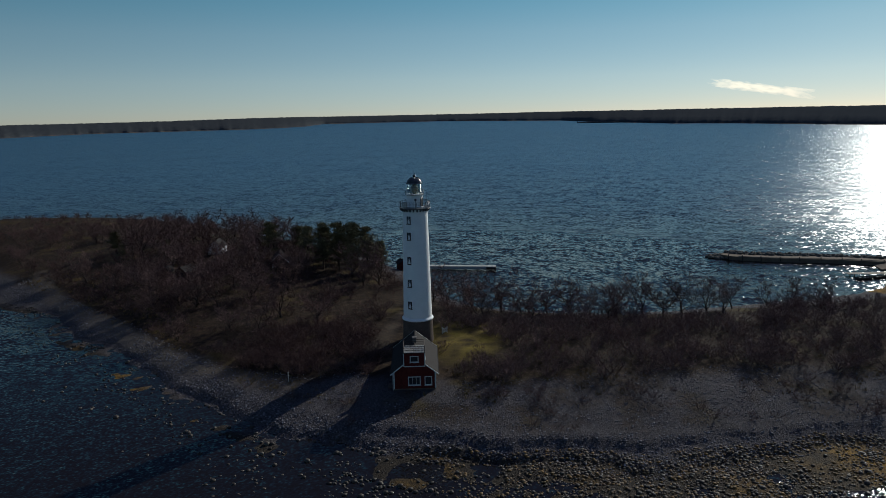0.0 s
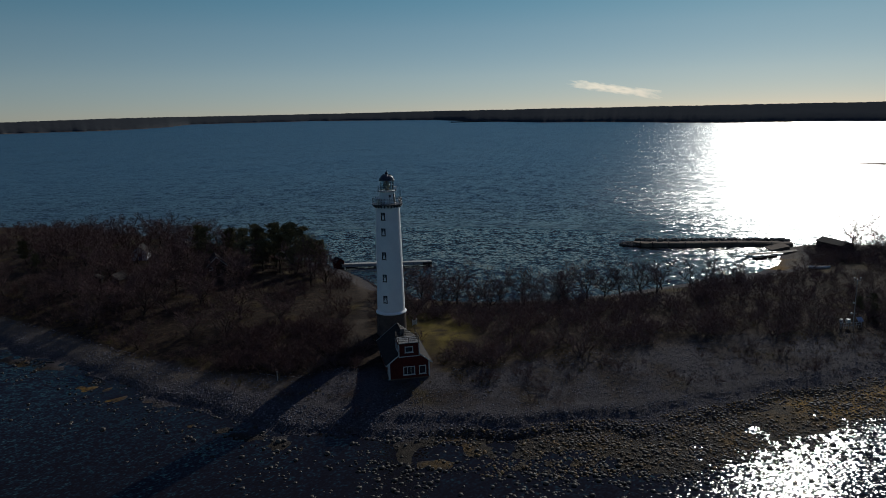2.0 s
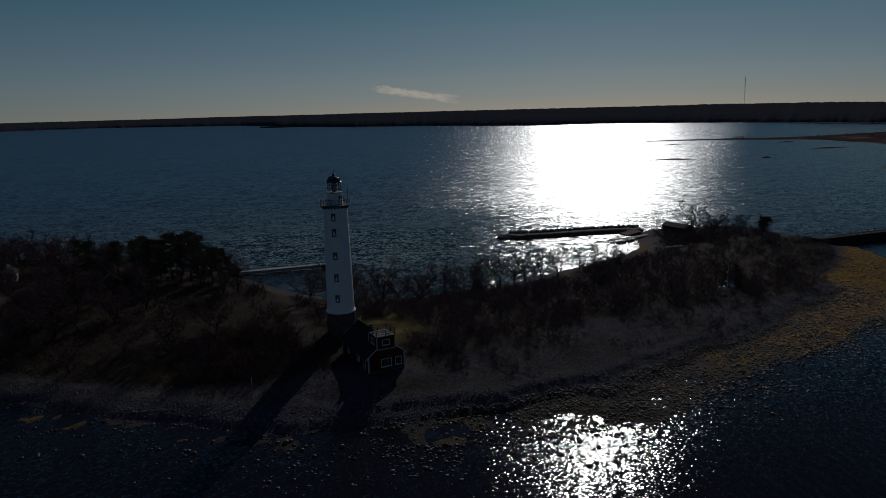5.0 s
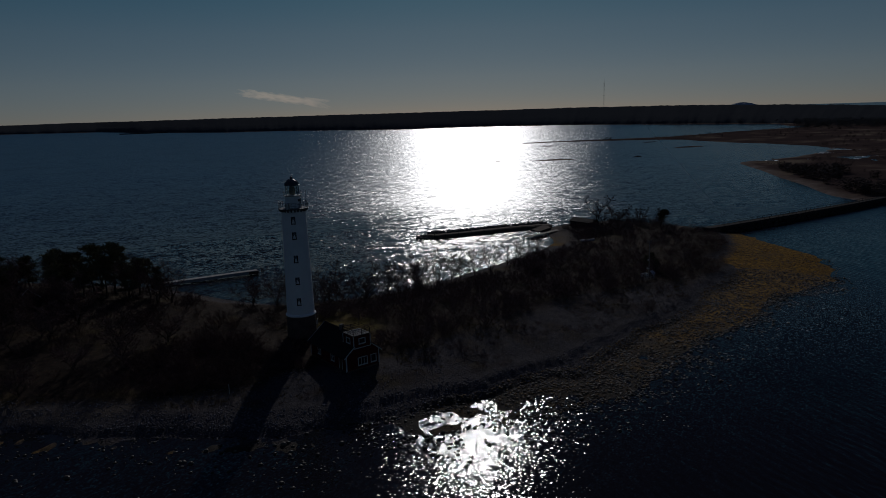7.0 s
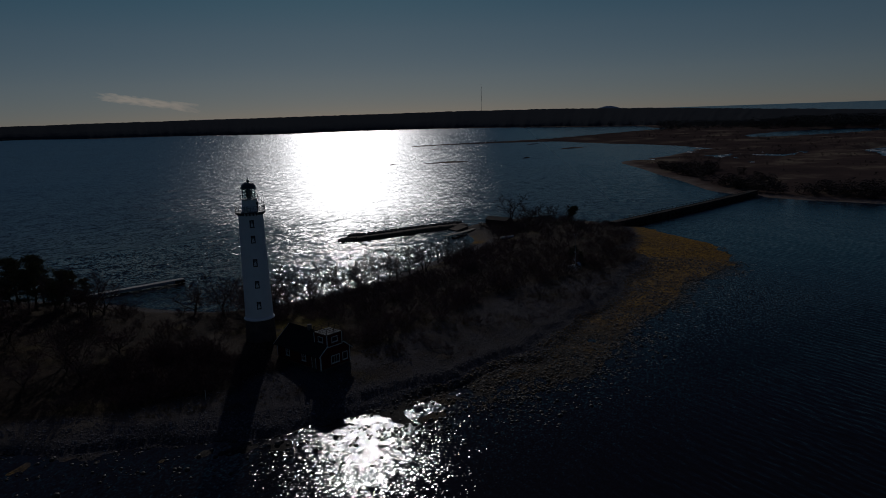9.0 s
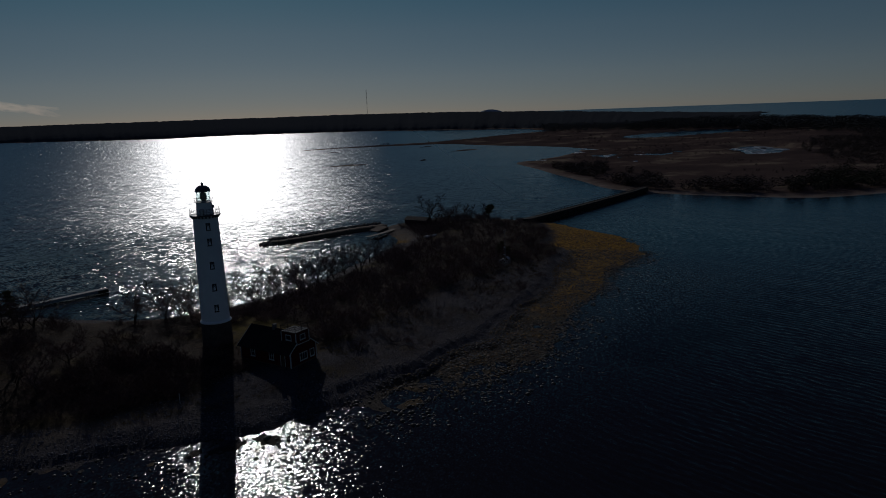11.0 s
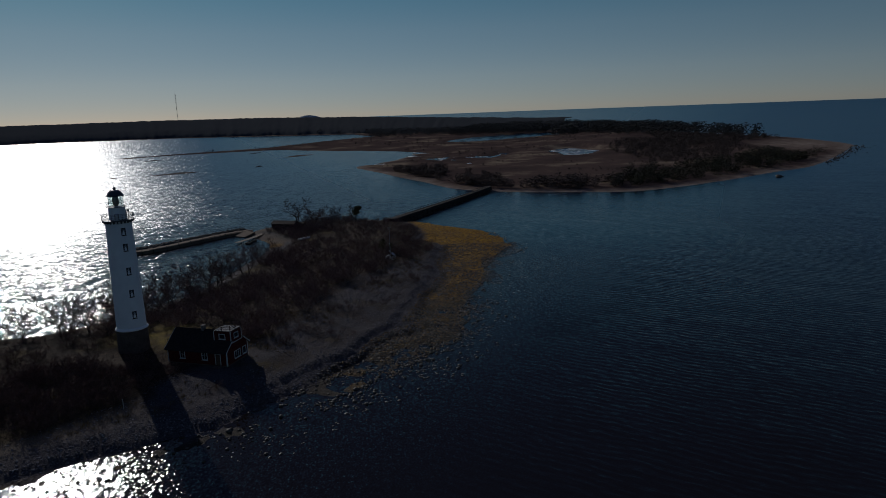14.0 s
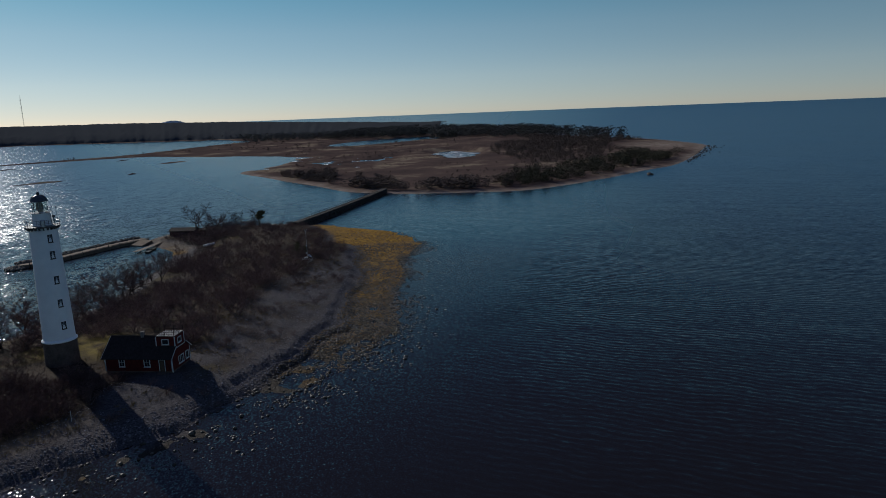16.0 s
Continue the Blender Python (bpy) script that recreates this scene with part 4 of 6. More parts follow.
# ---- the keeper's cottage ----
def window_unit(parent, x0, x1, z0, z1, y, cols, rows=1, label=""):
    """A white-framed window in a wall that faces -y at y, in the parent's axes."""
    win = part("window", joined(block(x0, y - 0.06, z0, x0 + 0.13, y + 0.04, z1), block(x1 - 0.13, y - 0.06, z0, x1, y + 0.04, z1),
                                block(x0 + 0.13, y - 0.06, z1 - 0.13, x1 - 0.13, y + 0.04, z1), block(x0 + 0.13, y - 0.06, z0, x1 - 0.13, y + 0.04, z0 + 0.13)), WHITEPAINT, parent, label or "white wooden window frame")
    w = (x1 - x0 - 0.26) / cols
    h = (z1 - z0 - 0.26) / rows
    for c in range(cols):
        for r in range(rows):
            part("pane", block(x0 + 0.13 + c * w + 0.03, y - 0.015, z0 + 0.13 + r * h + 0.02, x0 + 0.13 + (c + 1) * w - 0.03, y + 0.02, z0 + 0.13 + (r + 1) * h - 0.02), DARKGLASS, win)
            if c:
                part("mullion", block(x0 + 0.13 + c * w - 0.03, y - 0.05, z0 + 0.13, x0 + 0.13 + c * w + 0.03, y + 0.03, z1 - 0.13), WHITEPAINT, win)
            if r:
                part("glazing_bar", block(x0 + 0.13 + c * w + 0.03, y - 0.04, z0 + 0.13 + r * h - 0.02, x0 + 0.13 + (c + 1) * w - 0.03, y + 0.03, z0 + 0.13 + r * h + 0.02), WHITEPAINT, win)
    part("sill", block(x0 - 0.06, y - 0.12, z0 - 0.07, x1 + 0.06, y - 0.002, z0 - 0.005), WHITEPAINT, win)
    return win


def turn_part(ob, m):
    ob.matrix_local = m
    return ob


def build_cottage():
    W, L, G, E, R = 6.8, 12.9, 0.0, 3.15, 5.85     # width, length, ground, eaves, ridge
    root = thing("cottage", pose(-1.45, -24.3, 2.85, 0, 0, 5.8), "dark red boarded cottage with white trim and rooftop deck", "cottage")
    half = W / 2
    T = 0.18
    # gables are pentagons with thickness, long walls are slabs
    def gable(y0, y1):
        pts = [(0, G + 0.25), (W, G + 0.25), (W, E), (half, R - 0.14), (0, E)]
        v = [(x, y, z) for y in (y0, y1) for x, z in pts]
        return raw_mesh("wall", v, [(0, 1, 2, 3, 4), (9, 8, 7, 6, 5)] + [(i, i + 5, (i + 1) % 5 + 5, (i + 1) % 5) for i in range(5)], REDBOARD)
    part("wall", gable(0, T), REDBOARD, root, "red painted vertical boards")
    part("wall", gable(L - T, L), REDBOARD, root)
    part("wall", block(0.002, T, 0.25, T, L - T, E), REDBOARD, root)
    part("wall", block(W - T, T, 0.25, W - 0.002, L - T, E), REDBOARD, root)
    part("plinth", joined(block(0.05, 0.05, -0.5, W - 0.05, 0.35, 0.25), block(0.05, L - 0.35, -0.5, W - 0.05, L - 0.05, 0.25),
                          block(0.05, 0.35, -0.5, 0.35, L - 0.35, 0.25), block(W - 0.35, 0.35, -0.5, W - 0.05, L - 0.35, 0.25)), STONE, root, "grey stone footing")
    slope = (R - E) / half
    ov, tx, ty = 0.5, 1.7, 3.55                        # eaves' overhang; the lookout's half width and depth
    six = [(0, 1, 2, 3), (7, 6, 5, 4), (0, 4, 5, 1), (1, 5, 6, 2), (2, 6, 7, 3), (3, 7, 4, 0)]
    for side in (-1, 1):
        xe, ze = half + side * (half + ov), E - ov * slope
        xi, zi = half + side * tx, R - tx * slope
        for name, xa, za, ya, yb in (("roof", half, R, ty, L + 0.35), ("roof", xi, zi, -0.28, ty - 0.003)):
            v = []
            for y in (ya, yb):
                v += [(xa, y, za), (xe, y, ze), (xe, y, ze - 0.1), (xa, y, za - 0.1)]
            part(name, raw_mesh("roof", v, six, FELT), FELT, root, "dark grey sheet roof slope")
        for y, xa, za in ((-0.30, xi, zi), (L + 0.37, half, R)):
            a, b = Vector((xa, y, za - 0.06)), Vector((xe, y, ze - 0.06))
            d = (b - a).normalized()
            n = Vector((-d.z, 0, d.x))
            v = [p + n * h + Vector((0, k, 0)) for k in (-0.025, 0.025) for p, h in ((a, 0.07), (b, 0.07), (b, -0.09), (a, -0.09))]
            part("bargeboard", raw_mesh("bargeboard", v, six, WHITEPAINT), WHITEPAINT, root, "white bargeboard")
        part("gutter", rod((xe + side * 0.05, -0.28, ze - 0.08), (xe + side * 0.05, L + 0.35, ze - 0.08), 0.06, 6), FELT, root)
    part("ridge_cap", rod((half, 4.0, R + 0.02), (half, L + 0.35, R + 0.02), 0.09, 6), FELT, root)
    for x in (0, W):
        for y in (0, L):
            sx, sy = (-1 if x == 0 else 1), (-1 if y == 0 else 1)
            part("corner_board", joined(block(min(x, x + sx * 0.035), min(y + sy * 0.035, y - sy * 0.15), 0.25, max(x, x + sx * 0.035), max(y + sy * 0.035, y - sy * 0.15), E - 0.05),
                                        block(min(x, x - sx * 0.15), min(y, y + sy * 0.035), 0.25, max(x, x - sx * 0.15), max(y, y + sy * 0.035), E - 0.05)), WHITEPAINT, root)
    part("downpipe", joined(rod((-0.12, -0.12, 0.1), (-0.12, -0.12, E - 0.35), 0.05, 6), rod((-0.12, -0.12, E - 0.35), (-ov, -0.3, E - ov * slope - 0.1), 0.05, 6)), WHITEPAINT, root)
    # windows of the sea gable
    window_unit(root, 2.35, 4.35, 0.78, 2.27, -0.001, 3, 1)
    window_unit(root, 5.0, 6.22, 0.78, 2.27, -0.001, 1, 1)
    # long sides
    for y0, y1 in ((9.05, 10.2), (4.15, 5.4)):
        turn_part(window_unit(root, -y1, -y0, 1.05, 2.75, -0.001, 2, 2), pose(0, 0, 0, 0, 0, -90))
    door = part("door", block(-0.03, 1.45, 0.28, 0.05, 2.4, 2.35, 0.01), BROWNWOOD, root, "plain boarded door in a white frame")
    part("frame", joined(block(-0.05, 1.32, 0.28, 0.03, 1.44, 2.5), block(-0.05, 2.41, 0.28, 0.03, 2.53, 2.5), block(-0.05, 1.44, 2.37, 0.03, 2.41, 2.5)), WHITEPAINT, door)
    part("handle", rod((-0.06, 1.55, 1.25), (-0.06, 1.7, 1.25), 0.02, 5), IRON, door)
    part("step", block(-1.0, 1.2, -0.3, -0.02, 2.6, 0.18, 0.02), STONE, root)
    for y0 in (3.0, 8.0):
        turn_part(window_unit(root, y0, y0 + 1.2, 1.05, 2.5, -0.001, 2, 2), pose(W, 0, 0, 0, 0, 90))
    chimney = part("chimney", block(half - 0.32, 6.7, R - 0.7, half + 0.32, 7.25, R + 0.72, 0.02), BRICK, root, "grey plastered chimney")
    part("cap", block(half - 0.38, 6.64, R + 0.72, half + 0.38, 7.31, R + 0.82, 0.02), BRICK, chimney)
    # square lookout turret over the gable, with a railed deck
    x0, x1, y0, y1, zb, zt = half - 1.7, half + 1.7, -0.02, 3.55, E + 0.85, 6.2
    tower = part("lookout", joined(block(x0, y0, zb, x1, y0 + 0.15, zt), block(x0, y1 - 0.15, zb, x1, y1, zt), block(x0, y0 + 0.15, zb, x0 + 0.15, y1 - 0.15, zt), block(x1 - 0.15, y0 + 0.15, zb, x1, y1 - 0.15, zt)), REDBOARD, root, "red boarded lookout turret on the roof")
    part("lookout_trim", block(x0 - 0.05, y0 - 0.06, zb - 0.06, x1 + 0.05, y0 - 0.003, zb + 0.08), WHITEPAINT, tower)
    part("lookout_floor", block(x0 - 0.08, y0 - 0.08, zt, x1 + 0.08, y1 + 0.08, zt + 0.1, 0.01), DARKWOOD, tower)
    for cx in (x0, x1):
        for cy in (y0, y1):
            part("corner_board", block(cx - 0.07, cy - 0.07, zb, cx + 0.07, cy + 0.07, zt - 0.003), WHITEPAINT, tower)
    window_unit(tower, half - 0.7, half + 0.7, zb + 0.7, zb + 1.75, y0 - 0.002, 1)
    turn_part(window_unit(tower, -2.5, -1.1, zb + 0.7, zb + 1.75, -0.002, 1), pose(x0, 0, 0, 0, 0, -90))
    turn_part(window_unit(tower, 1.1, 2.5, zb + 0.7, zb + 1.75, -0.002, 1), pose(x1, 0, 0, 0, 0, 90))
    n = 11
    for k in range(n):
        a = y0 + (y1 - y0) * k / n
        part("deck_plank", block(x0, a + 0.04, zt + 0.11, x1, a + (y1 - y0) / n * 0.5, zt + 0.16), DECKWOOD, tower, "pale weathered deck plank" if k == 0 else "")
    zr = zt + 1.15
    for cx, cy in ((x0, y0), (half, y0), (x1, y0), (x0, y1), (half, y1), (x1, y1), (x0, 1.77), (x1, 1.77)):
        part("rail_post", block(cx - 0.04, cy - 0.04, zt + 0.1, cx + 0.04, cy + 0.04, zr), DARKWOOD, tower)
    for z in (zt + 0.5, zt + 0.82, zr):
        for a, b in (((x0, y0), (x1, y0)), ((x1, y0), (x1, y1)), ((x1, y1), (x0, y1)), ((x0, y1), (x0, y0))):
            part("rail", rod((*a, z), (*b, z), 0.035 if z < zr else 0.045, 4), DARKWOOD, tower)
    part("aerial", rod((x1, y1, zr), (x1, y1, zr + 1.3), 0.02, 4), IRON, tower)


build_cottage()


# ---- harbour, causeway and small buildings ----
def stone_mesh(seed, detail=1, squash=0.7):
    """A worn boulder: an icosphere pushed in and out."""
    r = np.random.default_rng(seed)
    bm = bmesh.new()
    bmesh.ops.create_icosphere(bm, subdivisions=detail, radius=1)
    k = r.normal(size=(5, 3))
    for v in bm.verts:
        v.co *= 1 + 0.16 * sum(math.sin(2.1 * v.co.dot(Vector(a)) + i) for i, a in enumerate(k)) / 2 + r.uniform(-0.07, 0.07)
        v.co.z *= squash
    me = bpy.data.meshes.new("stone")
    bm.to_mesh(me)
    bm.free()
    return me


def mesh_arrays(me):
    v = np.empty(len(me.vertices) * 3)
    me.vertices.foreach_get("co", v)
    f = np.array([p.vertices[:] for p in me.polygons])
    return v.reshape(-1, 3), f


def scatter(name, variants, places, mat, smooth=False):
    """One mesh of many pieces. places: rows of x, y, z, turn, width, height; variants: (verts, faces) arrays."""
    verts, faces, base = [], [], 0
    pick = RNG.integers(0, len(variants), len(places))
    for n, (v, f) in enumerate(variants):
        rows = places[pick == n]
        if not len(rows):
            continue
        c, s = np.cos(rows[:, 3])[:, None], np.sin(rows[:, 3])[:, None]
        x = (v[None, :, 0] * c - v[None, :, 1] * s) * rows[:, 4:5] + rows[:, 0:1]
        y = (v[None, :, 0] * s + v[None, :, 1] * c) * rows[:, 4:5] + rows[:, 1:2]
        z = v[None, :, 2] * rows[:, 5:6] + rows[:, 2:3]
        verts.append(np.stack([x, y, z], -1).reshape(-1, 3))
        faces.append((f[None] + (np.arange(len(rows)) * len(v))[:, None, None] + base).reshape(-1, f.shape[1]))
        base += len(rows) * len(v)
    return raw_mesh(name, np.concatenate(verts), np.concatenate(faces), mat, smooth)


def strip(line, widths, z0, z1, name, mat):
    """A solid bank along a line of (x, y), with half widths, from z0 to z1, sides sloped a little."""
    verts, faces = [], []
    p = [Vector(q) for q in line]
    for i, q in enumerate(p):
        d = (p[min(i + 1, len(p) - 1)] - p[max(i - 1, 0)]).normalized()
        n = Vector((-d.y, d.x))
        w = widths[i]
        for off, z in ((-w - 0.4, z0), (-w, z1), (w, z1), (w + 0.4, z0)):
            verts.append((*(q + n * off), z))
    for i in range(len(p) - 1):
        a = i * 4
        faces += [(a, a + 4, a + 5, a + 1), (a + 1, a + 5, a + 6, a + 2), (a + 2, a + 6, a + 7, a + 3), (a + 3, a + 7, a + 4, a)]
    e = (len(p) - 1) * 4
    faces += [(0, 1, 2, 3), (e + 3, e + 2, e + 1, e)]
    return raw_mesh(name, verts, faces, mat)


def build_breakwater():
    line = smooth_open([(88, 94), (92, 91.5), (100, 89.3), (109, 88), (119, 86.5), (128, 84.5), (138, 80.5)], 5)
    n = len(line)
    root = thing("breakwater", pose(0, 0, 0), "curved stone breakwater with a pale quay deck", "breakwater")
    part("quay", strip(line, np.interp(np.arange(n), [0, 4, n - 1], [1.2, 2.3, 2.8]), -1.5, 1.15, "quay", CONCRETE), CONCRETE, root, "pale sandy concrete quay deck")
    # rubble armour on the seaward side and round the head
    rows = []
    for i in range(n - 1):
        d = Vector(line[i + 1]) - Vector(line[i])
        nn = Vector((-d.y, d.x)).normalized()
        for k in range(26):
            q = Vector(line[i]) + d * RNG.random() + nn * (2.2 + 2.9 * RNG.random())
            rows.append((*q, 1.45 - 1.3 * abs(RNG.random()) * 0.8, RNG.random() * 6.3, 0.35 + 0.5 * RNG.random(), 0.35 + 0.45 * RNG.random()))
    for k in range(110):
        a, r = RNG.random() * 6.3, 4.2 * math.sqrt(RNG.random())
        rows.append((88 + r * math.cos(a), 94.3 + 0.8 * r * math.sin(a), 0.9 - 0.18 * r, RNG.random() * 6.3, 0.4 + 0.5 * RNG.random(), 0.4 + 0.4 * RNG.random()))
    ob = part("armour", scatter("armour", STONES, np.array(rows), RUBBLE), RUBBLE, root, "dark rubble armour stones")
    ob["kind"] = "stuff"
    inner = [Vector(q) for q in line]
    for i in range(3, n - 2, 3):
        d = (inner[i + 1] - inner[i]).normalized()
        q = inner[i] - Vector((-d.y, d.x)) * 2.2
        part("bollard", rod((*q, 1.1), (*q, 1.65), 0.13, 8, 0.16), DARKWOOD, root)
        part("fender", block(q.x - 0.15, q.y - 0.42, -0.8, q.x + 0.15, q.y - 0.18, 1.05), DARKWOOD, root)
    part("kerb", strip([tuple(q - Vector((0.1, 1)) * 1.9) for q in inner[5:]], [0.12] * (n - 5), 1.15, 1.33, "kerb", CONCRETE), CONCRETE, root)


def smooth_open(points, per):
    p = np.asarray(points, float)
    p = np.vstack([2 * p[0] - p[1], p, 2 * p[-1] - p[-2]])
    out = []
    for i in range(1, len(p) - 2):
        a, b, c, d = p[i - 1 : i + 3]
        for k in range(per):
            t = k / per
            out.append(0.5 * (2 * b + (c - a) * t + (2 * a - 5 * b + 4 * c - d) * t**2 + (3 * b - a - 3 * c + d) * t**3))
    return [tuple(q) for q in out] + [tuple(p[-2])]


STONES = [mesh_arrays(stone_mesh(20 + k)) for k in range(5)]
build_breakwater()


def build_slip():
    """The pale boat ramp and the small timber landing in the basin."""
    root = thing("landing_stage", pose(125.5, 72, 0), "narrow dark timber landing stage in the basin", "jetty")
    for k in range(24):
        t = k / 24
        x, y = -11 + 24 * t, -4.2 + 4.5 * t * t
        ob = part("plank", block(-0.46, -1.1, 0.62, 0.46, 1.1, 0.70), BROWNWOOD, root)
        ob.matrix_local = pose(x, y, 0, 0, 0, 8 + 12 * t)
        if k % 4 == 1:
            for s in (-0.95, 0.95):
                ob = part("pile", rod((0, s, -1.4), (0, s, 0.61), 0.12, 6), DARKWOOD, root)
                ob.matrix_local = pose(x, y, 0, 0, 0, 8 + 12 * t)
    ramp_ob = thing("boat_ramp", pose(131.5, 77.0, 0), "pale concrete boat ramp beside the quay", "ramp")
    part("slab", raw_mesh("slab", [(-4.5, -2.6, 0.25), (1.5, -3.2, 1.35), (2.5, 2.6, 1.45), (-3.6, 3.2, 0.3), (-4.5, -2.6, -0.4), (1.5, -3.2, -0.4), (2.5, 2.6, -0.4), (-3.6, 3.2, -0.4)],
                          [(0, 1, 2, 3), (4, 7, 6, 5), (0, 4, 5, 1), (1, 5, 6, 2), (2, 6, 7, 3), (3, 7, 4, 0)], CONCRETE), CONCRETE, ramp_ob)


build_slip()


def boat(m, length, hull_mat, label):
    """An open rowing boat: a shell with thickness, thwarts and a rubbing strake."""
    root = thing("rowing_boat", m, label, "boat", "boats of the harbour")
    n, k = 12, 7
    def shell(inset):
        v = []
        for i in range(n + 1):
            t = i / n
            w = (0.5 * length * 0.34) * (1 - (2 * t - 0.9) ** 2 * 0.75 if t > 0.45 else 0.9 + 0.1 * math.sin(t * 3.4)) * (1.0 if t < 0.97 else 0.25) - inset
            sheer = 0.48 + 0.22 * t * t
            for j in range(k):
                a = math.pi * j / (k - 1)
                v.append(((t - 0.5) * length, -max(w, 0.02) * math.cos(a), sheer - (sheer + 0.15 - inset) * math.sin(a) ** 0.7))
        return v
    v = shell(0) + shell(0.05)
    o = (n + 1) * k
    f = []
    for i in range(n):
        for j in range(k - 1):
            a = i * k + j
            f += [(a, a + k, a + k + 1, a + 1), (o + a, o + a + 1, o + a + k + 1, o + a + k)]
        a = i * k
        f += [(a, o + a, o + a + k, a + k), (a + k - 1, a + 2 * k - 1, o + a + 2 * k - 1, o + a + k - 1)]
    f += [tuple(range(k)), tuple(range(n * k, n * k + k))[::-1]]
    part("hull", raw_mesh("hull", v, f, hull_mat, True), hull_mat, root)
    for t in (-0.25, 0.02, 0.26):
        part("thwart", block(t * length - 0.13, -length * 0.15, 0.30, t * length + 0.13, length * 0.15, 0.34), DECKWOOD, root)


boat(pose(117, 64, 0.05, 0, 0, 14), 5.2, DARKWOOD, "dark timber rowing boat moored in the basin")
boat(pose(122, 65.5, 0.05, 0, 0, 20), 4.4, BROWNWOOD, "brown rowing boat beside the landing stage")


def shed(name, m, w, l, e, r, wall, roof_mat, label, category, trim=None, door=None, windows=0, group=""):
    """A small gabled building with thick walls, a pitched roof, door and windows in its front gable (towards -y)."""
    root = thing(name, m, label, category, group)
    h = w / 2
    def gable(y0, y1):
        pts = [(-h, -0.6), (h, -0.6), (h, e), (0, r - 0.08), (-h, e)]
        v = [(x, y, z) for y in (y0, y1) for x, z in pts]
        return raw_mesh("wall", v, [(0, 1, 2, 3, 4), (9, 8, 7, 6, 5)] + [(i, i + 5, (i + 1) % 5 + 5, (i + 1) % 5) for i in range(5)], wall)
    part("wall", gable(0, 0.15), wall, root)
    part("wall", gable(l - 0.15, l), wall, root)
    part("wall", block(-h + 0.002, 0.15, -0.6, -h + 0.15, l - 0.15, e), wall, root)
    part("wall", block(h - 0.15, 0.15, -0.6, h - 0.002, l - 0.15, e), wall, root)
    s = (r - e) / h
    for side in (-1, 1):
        xe, ze = side * (h + 0.35), e - 0.35 * s
        v = []
        for y in (-0.3, l + 0.3):
            v += [(0, y, r), (xe, y, ze), (xe, y, ze - 0.09), (0, y, r - 0.09)]
        box_faces = [(0, 1, 2, 3), (7, 6, 5, 4), (0, 4, 5, 1), (1, 5, 6, 2), (2, 6, 7, 3), (3, 7, 4, 0)]
        part("roof", raw_mesh("roof", v, box_faces, roof_mat), roof_mat, root)
        if trim:
            a, b = Vector((0, -0.33, r - 0.05)), Vector((xe, -0.33, ze - 0.05))
            d = (b - a).normalized()
            n = Vector((-d.z, 0, d.x))
            v = [p + n * k + Vector((0, q, 0)) for q in (-0.025, 0.025) for p, k in ((a, 0.1), (b, 0.1), (b, -0.1), (a, -0.1))]
            part("bargeboard", raw_mesh("bargeboard", v, box_faces, trim), trim, root)
    if door:
        part("door", block(-0.1, -0.05, 0.0, 0.85, 0.03, 2.0, 0.01), door, root)
    for k in range(windows):
        window_unit(root, -h + 0.35 + k * 1.3, -h + 1.25 + k * 1.3, 1.0, 1.9, -0.001, 2)
    return root


def on_ground(x, y, turn, dz=0.0):
    return pose(x, y, height_at(x, y) + dz, 0, 0, turn)


shed("cabin", on_ground(-72, 77, 5), 4.4, 5.5, 2.5, 4.3, WHITEWASH, FELT, "small white plastered cabin with a blue door", "cabin", None, BLUEPAINT, 0)
shed("house", on_ground(-46, 59.5, 15), 4.8, 7.5, 2.5, 4.7, DARKWOOD, FELT, "dark boarded house with a white-trimmed gable among trees", "house", WHITEPAINT, BROWNWOOD, 1)
shed("house", on_ground(-60, 84, -38), 4.8, 7.5, 2.5, 4.5, BROWNWOOD, FELT, "brown timber house half hidden by bare trees", "house", BROWNWOOD, BROWNWOOD, 1)
shed("shed", on_ground(-75, 50, 10), 2.8, 3.4, 2.0, 3.0, DARKWOOD, FELT, "small dark timber shed in the scrub", "shed", None, BROWNWOOD, 0, "sheds in the wood")
shed("shed", on_ground(-70, 48.5, -15), 3.6, 4.2, 2.2, 3.5, BROWNWOOD, FELT, "brown weathered shed with a sagging roof", "shed", None, DARKWOOD, 0, "sheds in the wood")
shed("boathouse", on_ground(143.0, 60.0, 6), 4.6, 10.5, 1.5, 2.5, DARKWOOD, FELT, "long low dark tarred boathouse", "boathouse", None, DARKWOOD, 0)
shed("shed", on_ground(-12.8, 77.5, 25), 2.6, 3.0, 2.1, 3.1, REDBOARD, FELT, "small dark red shed at the foot of the pier", "shed", None, DARKWOOD, 0)
boat(pose(120.8, 41.2, height_at(120.8, 41.2) + 0.72, 180, 0, -13), 5.6, DECKWOOD, "pale upturned rowing boat lying on the grass")


def build_pier():
    root = thing("pier", pose(-12.5, 78.6, 0, 0, 0, -2.5), "long straight pale timber pier", "pier")
    me = bpy.data.meshes.new("plank")
    b = block(0.02, -1.0, 1.0, 0.38, 1.0, 1.07)
    b.to_mesh(me)
    b.free()
    me.materials.append(DECKWOOD)
    for k in range(70):
        ob = part("plank", me, DECKWOOD, root)
        ob.matrix_local = pose(k * 0.4, 0, 0)
    for k in range(8):
        for s in (-0.8, 0.8):
            part("pile", rod((1.5 + k * 3.5, s, -2), (1.5 + k * 3.5, s, 0.85), 0.14, 6), DARKWOOD, root)
    for s in (-0.85, 0.85):
        part("beam", block(0, s - 0.09, 0.18, 28, s + 0.09, 0.995), DECKWOOD, root, "weathered side planking")
    part("head", block(25.2, -1.15, 0.1, 28.1, 1.15, 0.81), DARKWOOD, root)


build_pier()


